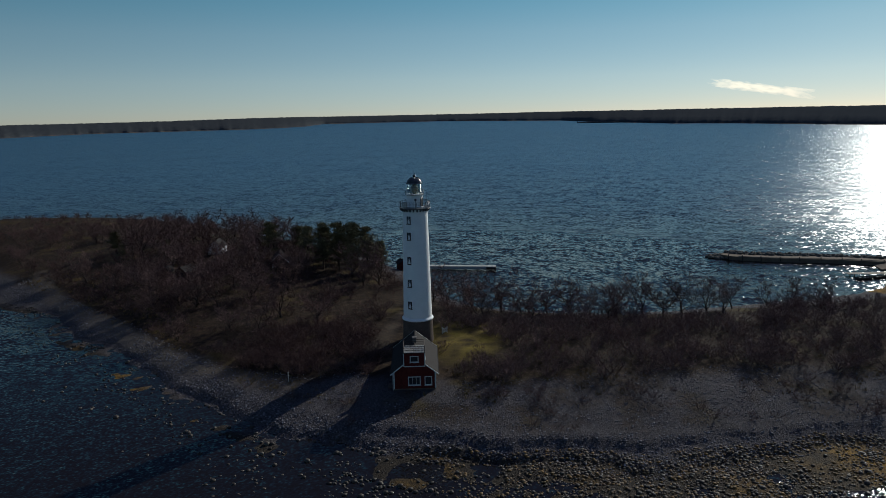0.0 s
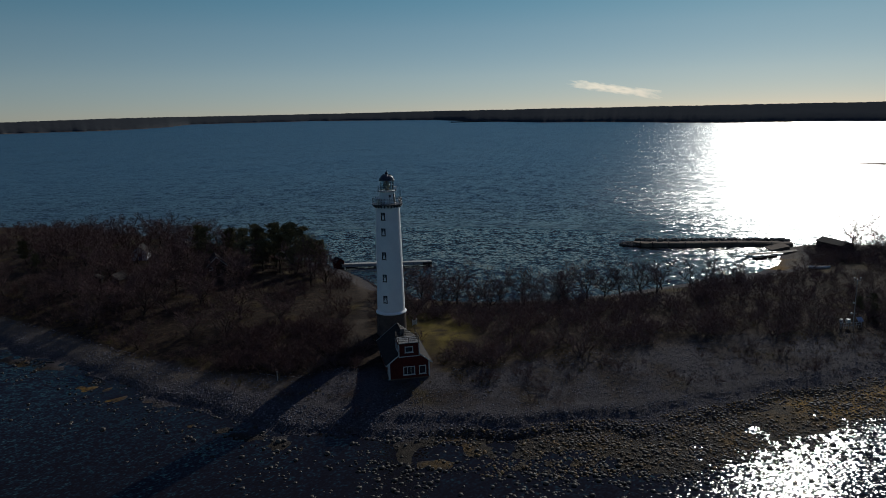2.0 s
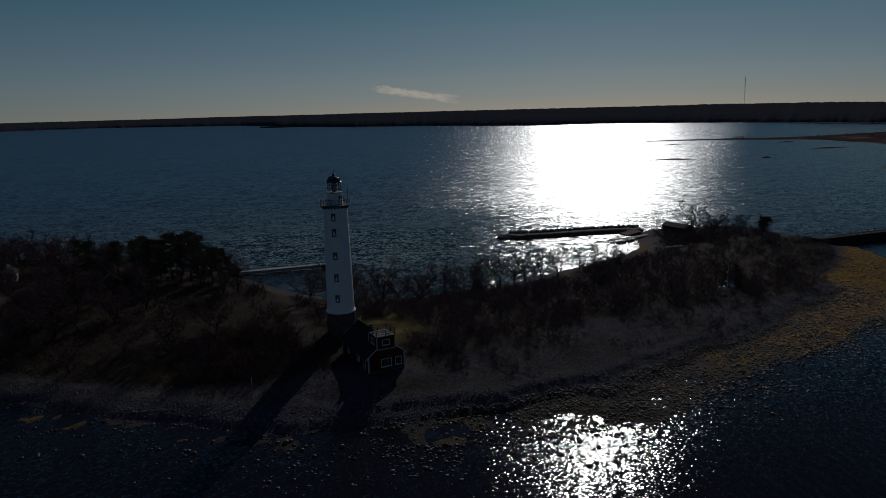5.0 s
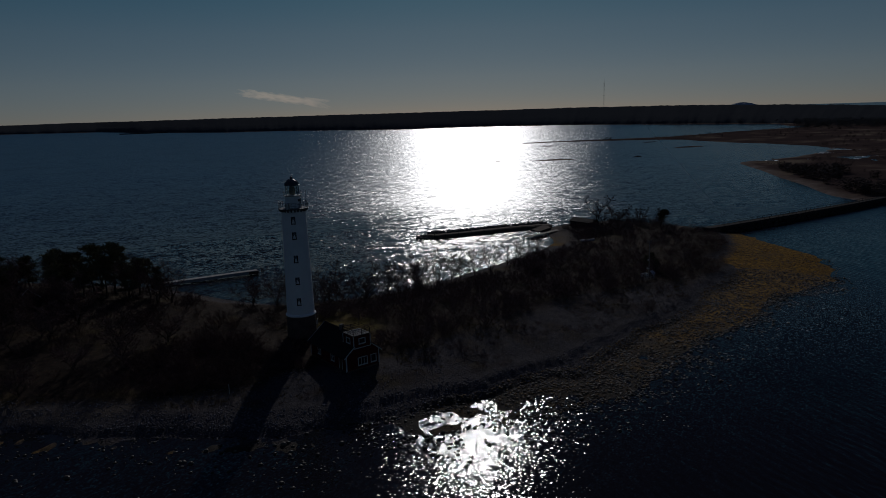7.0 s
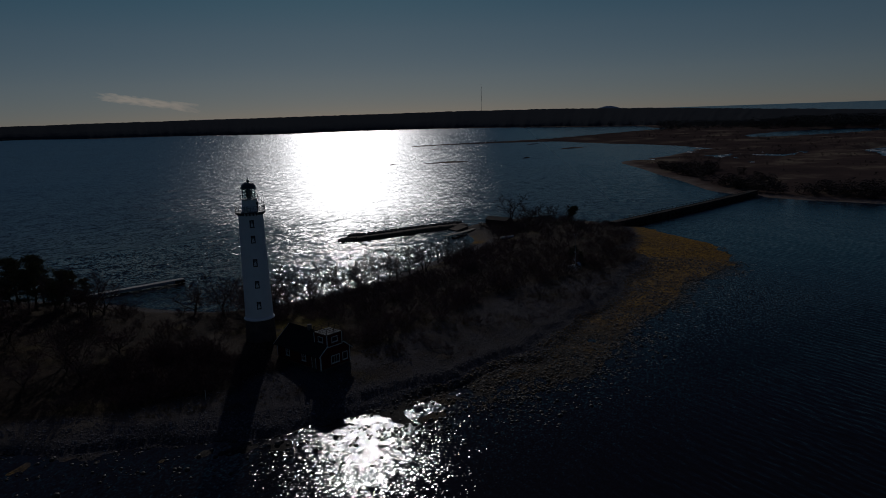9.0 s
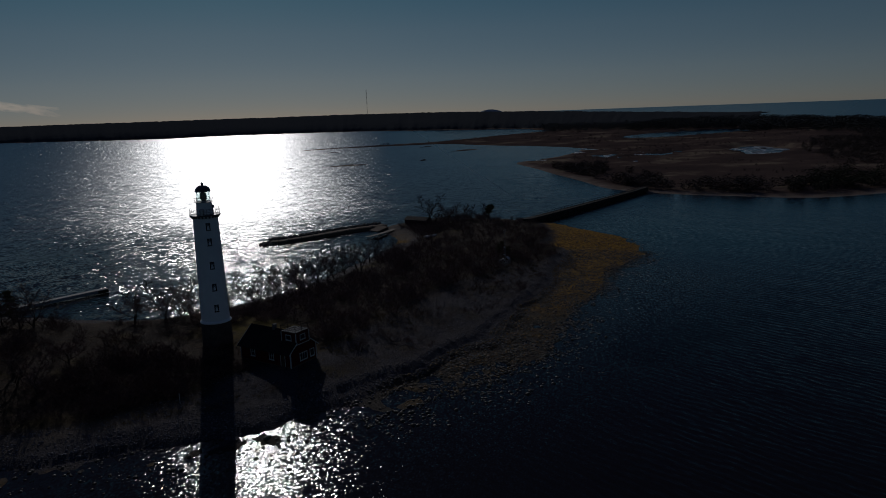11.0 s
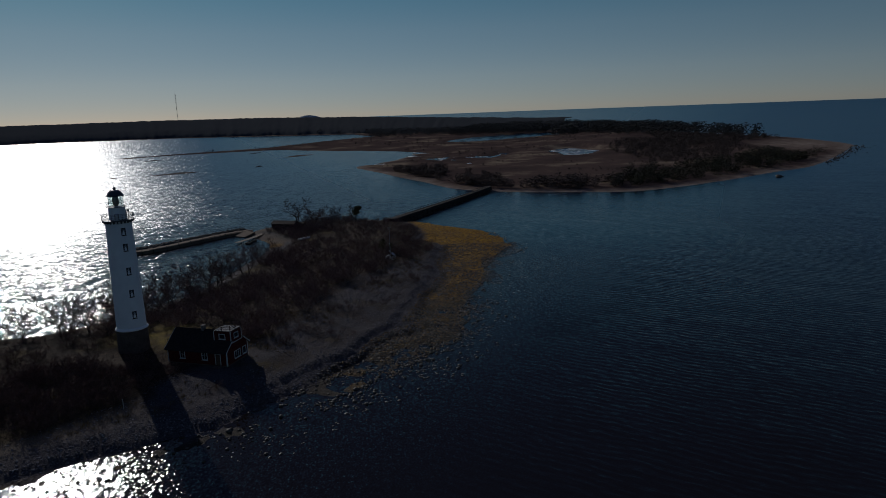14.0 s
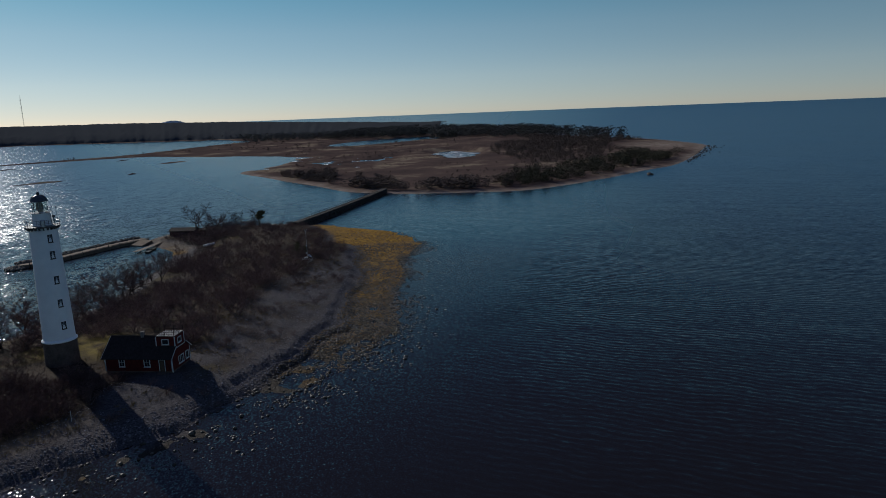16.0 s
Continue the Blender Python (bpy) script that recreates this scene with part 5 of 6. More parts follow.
def build_causeway():
    root = thing("causeway", pose(174, 28, 0), "long dark stone causeway with a railed track", "causeway")
    line = [(-6, 0.5), (0, 0), (20, -0.6), (45, -1.2), (70, -1.6), (95, -1.6), (112, -1.2), (121, -0.8)]
    part("bank", strip(line, [1.7] * len(line), -2.0, 2.6, "bank", CAUSEWAY), CAUSEWAY, root, "dark stone retaining bank")
    part("track", strip(line, [1.2] * len(line), 2.5, 2.66, "track", CAUSEWAY), CAUSEWAY, root, "dark gravel track")
    rows = []
    for k in range(900):
        t = RNG.random() * 115
        s = -1 if RNG.random() < 0.6 else 1
        q = RNG.random()
        rows.append((t, float(np.interp(t, [p[0] for p in line], [p[1] for p in line])) + s * (1.9 + 1.6 * q), 2.1 - 2.3 * q, RNG.random() * 6.3, 0.3 + 0.45 * RNG.random(), 0.3 + 0.4 * RNG.random()))
    ob = part("riprap", scatter("riprap", STONES, np.array(rows), CAUSEWAY), CAUSEWAY, root)
    ob["kind"] = "stuff"
    for side in (-1.5, 1.5):
        for k in range(38):
            t = 2 + k * 3
            y = float(np.interp(t, [p[0] for p in line], [p[1] for p in line])) + side
            part("rail_post", block(t - 0.06, y - 0.06, 2.55, t + 0.06, y + 0.06, 3.4), DARKWOOD, root)
        part("rail", joined(*[rod((a[0], a[1] + side, 3.35), (b[0], b[1] + side, 3.35), 0.07, 4) for a, b in zip(line[1:-1], line[2:])]), DARKWOOD, root)


build_causeway()


def build_mole():
    """A long low harbour mole off the mainland."""
    root = thing("mole", pose(0, 0, 0), "long low dark harbour mole off the mainland", "mole")
    line = [(370, 2845), (450, 2836), (560, 2822), (660, 2806), (750, 2790)]
    part("bank", strip(line, [4.0, 5, 5, 5, 5], -1.0, 6.2, "bank", CAUSEWAY), CAUSEWAY, root, "dark rubble bank")
    part("beacon", rod((372, 2845, 6.0), (372, 2845, 11.0), 0.9, 8, 0.6), CAUSEWAY, root)


build_mole()


def build_weather_station():
    z = height_at(92.5, -10)
    root = thing("weather_station", pose(92.5, -10, z), "slim steel weather mast with white instruments at its foot", "weather station")
    part("pole", rod((0, 0, -0.3), (0, 0, 9.6), 0.09, 8, 0.05), STEEL, root, "slim grey steel pole")
    part("crossarm", rod((-0.7, 0, 9.3), (0.7, 0, 9.3), 0.04, 5), STEEL, root)
    for x in (-0.65, 0.65):
        part("wind_gauge", joined(rod((x, 0, 9.3), (x, 0, 9.75), 0.025, 5), block(x - 0.14, -0.1, 9.75, x + 0.14, 0.1, 9.95, 0.03)), WHITEPAINT, root)
    for h, w in ((4.6, 0.35), (2.4, 0.6)):
        part("bracket", rod((-w, 0, h), (w, 0.2, h), 0.04, 5), STEEL, root)
        part("sensor", block(-w - 0.15, -0.15, h, -w + 0.15, 0.15, h + 0.35, 0.04), WHITEPAINT, root)
    for x, y, s, h in ((-1.4, -0.3, 0.7, 1.5), (-2.4, 0.4, 0.5, 1.2), (-3.1, -0.6, 0.45, 1.7)):
        box_ob = part("instrument_box", block(x - s / 2, y - s / 2, h - 0.7, x + s / 2, y + s / 2, h, 0.03), WHITEPAINT, root, "white louvred instrument box")
        for dx in (-s / 3, s / 3):
            part("leg", rod((x + dx, y, -0.2), (x + dx, y, h - 0.7), 0.035, 5), STEEL, box_ob)
    for k in range(9):
        a, b = -3.8 + 0.55 * k, -1.5
        part("fence_post", rod((a, b, -0.2), (a, b, 1.15), 0.035, 5), WHITEPAINT, root)
    for h in (0.6, 1.1):
        part("fence_rail", rod((-3.8, -1.5, h), (0.6, -1.5, h), 0.03, 5), WHITEPAINT, root)
    part("solar_panel", raw_mesh("solar_panel", [(0.5, -0.8, 1.0), (1.7, -0.8, 1.0), (1.7, 0.1, 1.7), (0.5, 0.1, 1.7), (0.5, -0.77, 0.95), (1.7, -0.77, 0.95), (1.7, 0.13, 1.65), (0.5, 0.13, 1.65)],
                                 [(0, 1, 2, 3), (7, 6, 5, 4), (0, 4, 5, 1), (1, 5, 6, 2), (2, 6, 7, 3), (3, 7, 4, 0)], STEEL), STEEL, root)


build_weather_station()


def build_far_mast():
    """A guyed lattice radio mast on the mainland."""
    x, y = 2364.0, 2221.0
    root = thing("radio_mast", pose(x, y, 33), "tall thin guyed lattice radio mast far away", "mast")
    h, w = 135.0, 1.3
    for k in range(3):
        a = 2 * math.pi * k / 3
        part("leg", rod((w * math.cos(a), w * math.sin(a), -6), (w * math.cos(a), w * math.sin(a), h), 0.22, 4), IRON, root)
    braces = []
    for i in range(32):
        for k in range(3):
            a, b = 2 * math.pi * k / 3, 2 * math.pi * (k + 1) / 3
            braces.append(rod((w * math.cos(a), w * math.sin(a), i * 4), (w * math.cos(b), w * math.sin(b), i * 4 + 4), 0.14, 3))
    part("lacing", joined(*braces), IRON, root)
    for z in (70, 96, 112, 124):
        part("antenna", rod((-2.6, 0, z), (2.6, 0, z + 2.5), 1.1, 6), IRON, root)
    part("spire", rod((0, 0, h), (0, 0, h + 9), 0.3, 4), IRON, root)


build_far_mast()


def build_post():
    z = height_at(-20.5, -19)
    root = thing("marker_post", pose(-20.5, -19, z), "thin weathered wooden post on the shingle", "post")
    part("shaft", rod((0, 0, -0.3), (0, 0, 1.7), 0.06, 6), DECKWOOD, root)
    part("cap", rod((0, 0, 1.7), (0, 0, 1.78), 0.08, 6, 0.04), DECKWOOD, root)


build_post()


def build_gate():
    z = height_at(4.6, 4.2)
    root = thing("gate", pose(4.4, 4.0, z, 0, 0, 40), "small white slatted gate by the tower", "gate")
    for x in (0, 1.2):
        part("post", block(x - 0.06, -0.06, -0.2, x + 0.06, 0.06, 1.3, 0.01), WHITEPAINT, root)
    for k in range(6):
        part("slat", block(0.14 + k * 0.17, -0.02, 0.15, 0.24 + k * 0.17, 0.02, 1.1), WHITEPAINT, root)
    for h in (0.35, 0.95):
        part("rail", block(0.06, -0.05, h - 0.04, 1.14, -0.021, h + 0.04), WHITEPAINT, root)


build_gate()


# ---- trees and scrub ----
def grow(rnd, height, limbs, spread):
    """Branch segments of one bare tree: rows of two ends, two radii and a level."""
    segs = []

    def bend(d, amount, lift):
        return (d + Vector((rnd.gauss(0, amount), rnd.gauss(0, amount), rnd.gauss(lift, amount * 0.6)))).normalized()

    def side_of(d, k):
        s = Vector((rnd.gauss(0, 1), rnd.gauss(0, 1), rnd.gauss(0.1, 0.5))).normalized()
        return (d * (1 - k) + s * k).normalized()

    p, d, r = Vector((0, 0, -0.3)), Vector((rnd.gauss(0, 0.12), rnd.gauss(0, 0.12), 1)).normalized(), height * 0.030
    forks = []
    for i in range(3):
        q = p + d * (height * 0.09 + 0.1)
        segs.append((p.copy(), q.copy(), r, r * 0.86, 0))
        forks += [(q.copy(), r)] * (limbs // 3 + (1 if i == 2 else 0))
        p, r, d = q, r * 0.86, bend(d, 0.12, 0.05)
    for n, (p, r) in enumerate(forks):
        a = n * 2.4 + rnd.uniform(-0.4, 0.4)
        t = rnd.uniform(0.35, 1.0) * spread
        d = Vector((math.cos(a) * t, math.sin(a) * t, 1.0 - 0.45 * t)).normalized()
        r = r * 0.55
        ln = height * rnd.uniform(0.55, 0.78) / 5
        for i in range(5):
            q = p + d * ln
            segs.append((p.copy(), q.copy(), r, r * 0.74, 1))
            for _ in range(3 if i else 2):
                e, pp, rr = side_of(d, 0.55), q.copy(), r * 0.5
                l2 = height * rnd.uniform(0.20, 0.34) / 3 * (1.1 - 0.08 * i)
                for j in range(3):
                    e = bend(e, 0.22, 0.06)
                    qq = pp + e * l2
                    segs.append((pp.copy(), qq.copy(), max(rr, 0.032), max(rr * 0.7, 0.026), 2))
                    for _ in range(3):
                        f = side_of(e, 0.6)
                        m = qq + f * height * rnd.uniform(0.04, 0.09)
                        segs.append((qq.copy(), m.copy(), 0.028, 0.020, 3))
                        g = bend(f, 0.4, 0.1)
                        segs.append((m.copy(), m + g * height * rnd.uniform(0.03, 0.075), 0.019, 0.012, 3))
                    pp, rr = qq, rr * 0.7
            p, r, d = q, r * 0.74, bend(d, 0.20, 0.10)
    k = height / max(s[1].z for s in segs)
    return [(a * k, b * k, r0, r1, lv) for a, b, r0, r1, lv in segs]


def tube_arrays(segs, sides):
    """Open prisms (three sides or more) or, with two sides, thin blades for the finest twigs."""
    verts, faces = [], []
    for a, b, r0, r1, _ in segs:
        d = (b - a).normalized()
        u = d.orthogonal().normalized()
        w = d.cross(u)
        o = len(verts)
        if sides == 2:
            t = (hash((round(a.x, 3), round(a.y, 3))) % 628) / 100
            s = u * math.cos(t) + w * math.sin(t)
            verts += [a - s * r0, a + s * r0, b + s * r1, b - s * r1]
            faces.append((o, o + 1, o + 2, o + 3))
            continue
        for p, r in ((a, r0), (b, r1)):
            verts += [p + (u * math.cos(2 * math.pi * k / sides) + w * math.sin(2 * math.pi * k / sides)) * r for k in range(sides)]
        faces += [(o + k, o + (k + 1) % sides, o + sides + (k + 1) % sides, o + sides + k) for k in range(sides)]
    return np.array([tuple(v) for v in verts]), np.array(faces)


def tree_kind(seed, height, limbs, spread):
    rnd = random.Random(seed)
    segs = grow(rnd, height, limbs, spread)
    wood = [s for s in segs if s[4] <= 1]
    fine = [(a, b, r0, r1, lv) for a, b, r0, r1, lv in segs if lv > 1]
    me_t = raw_mesh("trunk", *tube_arrays(wood, 4), BARK)
    me_c = raw_mesh("crown", *tube_arrays(fine, 2), TWIG)
    return me_t, me_c


def place_tree(kinds, x, y, size, turn, label, group):
    me_t, me_c = kinds
    m = on_ground(x, y, turn, -0.05) @ Matrix.Diagonal((size, size, size, 1))
    root = thing("bare_tree", m, label, "tree", group)
    part("trunk", me_t, BARK, root)
    part("crown", me_c, TWIG, root)


TREE_KINDS = [tree_kind(s, h, n, sp) for s, h, n, sp in ((3, 6.8, 5, 0.95), (8, 6.2, 6, 1.1), (15, 7.4, 5, 0.85), (21, 5.6, 6, 1.2), (34, 6.4, 5, 1.05), (47, 7.0, 6, 0.9))]


def clear_of_buildings(x, y):
    ok = np.hypot(x, y) > 6.5
    ok &= ~((x > -6.5) & (x < 9.0) & (y > -28) & (y < -8))
    ok &= ~((np.abs(x + 7) < 2.2) & (y > -6) & (y < 76))          # track west of the tower
    for cx, cy, r in ((-72, 80, 4.5), (-72, 73, 3), (-47, 63, 4.5), (-57, 87, 5), (-75, 51.5, 2.6), (-70, 50, 3.0), (-12.8, 79, 3), (143, 62.5, 3.6), (142.5, 68, 3.6), (120.8, 41.2, 3.4), (91, -10, 4.0)):
        ok &= np.hypot(x - cx, y - cy) > r
    return ok


def spots(count, x0, x1, y0, y1, test, gap):
    """Random places that pass a test and keep a gap between them."""
    got = np.zeros((0, 2))
    for _ in range(60):
        p = np.stack([RNG.uniform(x0, x1, count * 3), RNG.uniform(y0, y1, count * 3)], 1)
        p = p[test(p[:, 0], p[:, 1])]
        for q in p:
            if len(got) >= count:
                return got
            if not len(got) or np.min(np.hypot(*(got - q).T)) > gap:
                got = np.vstack([got, q])
    return got


def wooded(x, y):
    z, d, w, where = island_height(x, y)
    return (d > 6) & (y > brush_edge(x) + 3) & clear_of_buildings(x, y)


def open_yard(x, y):
    """Clear ground on the seaward side of the cabins."""
    ok = np.full(np.shape(x), True)
    for cx, cy, r in ((-69, 70, 5), (-66, 62, 5), (-63, 54, 4.5), (-44, 53, 4.5), (-41, 46, 4.5), (-72, 45, 4.5), (-57, 78, 4)):
        ok &= np.hypot(x - cx, y - cy) > r
    return ok


# single bare trees along the north shore
k = 0
for x, y, s in ((8, 22, 1.0), (13, 16, 1.05), (16.5, 24, 1.0), (21, 26, 0.8), (27, 24.5, 1.0), (32, 22, 0.9), (37, 26, 0.75), (44, 26, 1.1), (48, 23, 0.9), (53, 25, 1.0),
                (58, 27.5, 1.05), (64, 29, 0.85), (70, 30, 0.8), (10, 30, 0.9), (4, 26, 1.0), (0, 33, 0.95), (79, 33, 0.75), (87, 37, 0.7), (95, 37, 0.7), (40, 20, 0.8),
                (146, 62, 1.1), (150, 55, 1.0), (141, 55, 0.8), (157, 50, 0.7), (160, 43, 0.75), (23, 18, 0.9), (66, 24, 0.8), (6, 14, 0.8)):
    place_tree(TREE_KINDS[k % 6], x, y, s * 1.5, k * 67, "leafless grey-brown tree with twisted limbs near the shore", "bare trees along the north shore")
    k += 1
# the western wood
for x, y in spots(205, -185, -12, 2, 182, lambda x, y: wooded(x, y) & open_yard(x, y) & (fbm(x, y, 30, 91) > 0.40), 4.6):
    place_tree(TREE_KINDS[k % 6], x, y, (0.85 + 0.5 * RNG.random()) * float(np.interp(y - brush_edge(x), [4, 30, 60], [0.9, 1.25, 1.3]) * np.interp(x, [-145, -95], [0.6, 1.0]) * np.interp(y, [100, 150], [1.0, 0.55])), RNG.random() * 360, "leafless brown tree in the island wood", "bare trees of the western wood")
    k += 1


for x, y, s in ((-71, 72.5, 0.95), (-67.5, 71, 0.9), (-75, 71, 1.0), (-45, 55.5, 0.9), (-49, 56, 0.85), (-58, 78, 1.0), (-63, 79, 0.9), (-73, 46.5, 0.8), (-42, 62, 0.9)):
    place_tree(TREE_KINDS[k % 6], x, y, s, k * 71, "leafless brown tree in front of the old cabins", "bare trees of the western wood")
    k += 1


# thickets of bare thorn and willow
def shrub_kind(seed, stems, height):
    """A wide bare bush: arching stems that split into fine twigs towards a domed outline."""
    rnd = random.Random(seed)
    segs = []
    for n in range(stems):
        a = n * 2.4 + rnd.uniform(-0.5, 0.5)
        t = rnd.uniform(0.05, 1.0)
        p = Vector((math.cos(a) * 0.5 * t, math.sin(a) * 0.5 * t, -0.1))
        d = Vector((math.cos(a) * 0.95 * t, math.sin(a) * 0.95 * t, 1.0)).normalized()
        h = height * rnd.uniform(0.75, 1.1) * (1.05 - 0.25 * t)
        for i in range(4):
            d = (d + Vector((rnd.gauss(0, 0.2), rnd.gauss(0, 0.2), rnd.gauss(-0.02, 0.1)))).normalized()
            q = p + d * (h / 4)
            segs.append((p.copy(), q.copy(), 0.028 - 0.003 * i, 0.025 - 0.003 * i, 0))
            for _ in range((1, 2, 3, 3)[i]):
                e = (d * 0.6 + Vector((rnd.gauss(0, 0.7), rnd.gauss(0, 0.7), rnd.gauss(0.15, 0.5)))).normalized()
                s = q + e * h * rnd.uniform(0.12, 0.26)
                segs.append((q.copy(), s.copy(), 0.018, 0.014, 1))
                for _ in range(2):
                    f = (e + Vector((rnd.gauss(0, 0.6), rnd.gauss(0, 0.6), rnd.gauss(0.15, 0.4)))).normalized()
                    segs.append((s.copy(), s + f * h * rnd.uniform(0.07, 0.16), 0.014, 0.010, 1))
            p = q
    return tube_arrays(segs, 2)


SHRUBS = [shrub_kind(100 + i, n, h) for i, (n, h) in enumerate(((10, 2.0), (11, 1.8), (9, 2.3), (12, 1.7), (10, 2.0)))]


THORN_BUSH = raw_mesh("branches", *shrub_kind(140, 26, 2.0), THORN)


def thicket(name, pts, low, high, label, mat=THORN):
    z = island_height(pts[:, 0], pts[:, 1])[0]
    s = RNG.uniform(low, high, len(pts)) * (0.45 + 1.1 * fbm(pts[:, 0], pts[:, 1], 9, 95))
    s = s * np.where(pts[:, 1] < 42, np.interp(pts[:, 0], [92, 106], [1.0, 0.6]), 1.0)      # low heath towards the causeway
    rows = np.stack([pts[:, 0], pts[:, 1], z, RNG.uniform(0, 6.28, len(pts)), s * 1.25, s], 1)
    tagged(new(name, scatter(name, SHRUBS, rows, mat)), label, "scrub", kind="stuff")


def cloud_of_points(count, x0, x1, y0, y1, test):
    p = np.stack([RNG.uniform(x0, x1, count), RNG.uniform(y0, y1, count)], 1)
    return p[test(p[:, 0], p[:, 1])]


def east_brush(x, y):
    z, d, w, where = island_height(x, y)
    patch = fbm(x, y, 12, 97) + np.clip((y - brush_edge(x)) / 30, -0.1, 0.22)
    return (d > 5) & (d - w > 4) & (np.hypot((x - 9) / 4.5, (y - 1) / 8) > 1) & (y > brush_edge(x)) & (y < 60) & clear_of_buildings(x, y) & (patch > 0.37) & (path_zone(x, y) < 0.3) & (fbm(x, y, 5, 98) > 0.30 + 0.34 * np.clip((y - 13) / 10, 0, 1) * (x < 75))


def west_brush(x, y):
    patch = fbm(x, y, 14, 99)
    return wooded(x, y) & (patch > 0.33)


def near_brush(x, y):
    z, d, w, where = island_height(x, y)
    return (d > w + 4) & (y > brush_edge(x) + 1) & clear_of_buildings(x, y)


thicket("thicket", cloud_of_points(2450, 4, 176, -28, 66, east_brush), 0.8, 1.7, "dense leafless brown thorn thicket")
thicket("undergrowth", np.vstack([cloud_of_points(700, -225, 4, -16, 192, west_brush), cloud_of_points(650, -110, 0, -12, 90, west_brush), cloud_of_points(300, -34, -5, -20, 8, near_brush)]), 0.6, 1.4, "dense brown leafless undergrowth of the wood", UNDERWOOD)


def beach_bushes(x, y):
    z, d, w, where = island_height(x, y)
    return (d > w + 3) & (y < brush_edge(x)) & (y > brush_edge(x) - 17) & clear_of_buildings(x, y) & (fbm(x, y, 8, 103) > 0.56 - 0.08 * (x > 20)) & (x > -30)


for bx, by, bs in ((137, 58, 1.5), (135.5, 62, 1.4), (139, 55.5, 1.3), (137.5, 66, 1.2), (140.5, 52, 1.2), (145, 55, 1.1), (136, 69, 1.0), (134, 56, 1.1)):
    root = thing("bush", on_ground(bx, by, bx * 40) @ Matrix.Diagonal((bs * 1.3, bs * 1.3, bs, 1)), "dark leafless thorn bush beside the boathouse", "bush", "bushes round the boathouse")
    part("branches", THORN_BUSH, THORN, root)


thicket("shingle_scrub", cloud_of_points(800, -30, 125, -48, 0, beach_bushes), 0.35, 0.8, "low leafless scrub on the shingle")


# dry grass tufts between shingle and scrub
def grass_kind(seed):
    rnd = random.Random(seed)
    v, f = [], []
    for _ in range(14):
        x, y = rnd.gauss(0, 0.22), rnd.gauss(0, 0.22)
        lean = Vector((rnd.gauss(0, 0.25), rnd.gauss(0, 0.25), rnd.uniform(0.35, 0.75)))
        t = rnd.uniform(0, 6.28)
        s = Vector((math.cos(t), math.sin(t), 0)) * 0.03
        p = Vector((x, y, -0.05))
        o = len(v)
        v += [tuple(p - s), tuple(p + s), tuple(p + lean)]
        f.append((o, o + 1, o + 2))
    return np.array(v), np.array(f)


def grassy(x, y):
    z, d, w, where = island_height(x, y)
    e = y - brush_edge(x)
    return (d - w > 7) & (e > -9) & (e < 14) & (fbm(x, y, 7, 107) > 0.5) & (np.hypot(x, y) > 3.4) & ~((x > -2.5) & (x < 6.5) & (y > -25) & (y < -10))


pts = cloud_of_points(9000, -120, 130, -40, 60, grassy)
z = island_height(pts[:, 0], pts[:, 1])[0]
s = RNG.uniform(0.5, 1.1, len(pts))
rows = np.stack([pts[:, 0], pts[:, 1], z, RNG.uniform(0, 6.28, len(pts)), s, s], 1)
tagged(new("grass", scatter("grass", [grass_kind(s) for s in range(4)], rows, DRYGRASS)), "tufts of dry yellow-brown grass", "grass", kind="stuff")


# pines: trunk, limbs and clumps of needles
def pine_kind(seed, height, lean=0.0, low=0.25):
    rnd = random.Random(seed)
    segs, tufts = [], []
    p = Vector((0, 0, -0.3))
    n = 8
    for i in range(n):
        q = p + Vector((lean * 0.35 + rnd.gauss(0, 0.12), rnd.gauss(0, 0.12), (height + 0.3) / n))
        segs.append((p.copy(), q.copy(), 0.19 * (1 - i / n) + 0.05, 0.19 * (1 - (i + 1) / n) + 0.04, 0))
        if (i + 1) / n > low:
            for _ in range(6):
                a = rnd.uniform(0, 6.28)
                ln = height * rnd.uniform(0.18, 0.36) * (1.2 - 0.75 * ((i + 1) / n) ** 2)
                e = q + Vector((math.cos(a) * ln + lean * 0.6, math.sin(a) * ln, rnd.uniform(0.0, 0.4) * ln))
                segs.append((q.copy(), e.copy(), 0.06, 0.025, 1))
                for k in range(6):
                    tufts.append(q.lerp(e, 0.25 + 0.15 * k) + Vector((rnd.gauss(0, 0.25), rnd.gauss(0, 0.25), rnd.gauss(0.1, 0.15))))
        p = q
    tufts += [p + Vector((rnd.gauss(0, 0.5), rnd.gauss(0, 0.5), rnd.gauss(0.1, 0.25))) for _ in range(22)]
    v, f = [], []
    for c in tufts:
        for _ in range(13):
            d = Vector((rnd.gauss(0, 1), rnd.gauss(0, 1), rnd.gauss(0.25, 0.7))).normalized()
            s = d.orthogonal().normalized() * 0.085
            b = c + Vector((rnd.gauss(0, 0.28), rnd.gauss(0, 0.28), rnd.gauss(0, 0.16)))
            o = len(v)
            v += [tuple(b - s), tuple(b + s), tuple(b + d * rnd.uniform(0.3, 0.6))]
            f.append((o, o + 1, o + 2))
    return raw_mesh("trunk", *tube_arrays(segs, 5), BARK), raw_mesh("crown", np.array(v), np.array(f), NEEDLE)


PINES = [pine_kind(5, 8.5), pine_kind(6, 7.5), pine_kind(9, 9.0)]
WIND_PINE = pine_kind(12, 5.4, 0.30, 0.62)


def place_pine(kinds, x, y, size, turn, label):
    root = thing("pine_tree", on_ground(x, y, turn, -0.05) @ Matrix.Diagonal((size, size, size, 1)), label, "tree", "pines on the island")
    part("trunk", kinds[0], BARK, root)
    part("crown", kinds[1], NEEDLE, root)


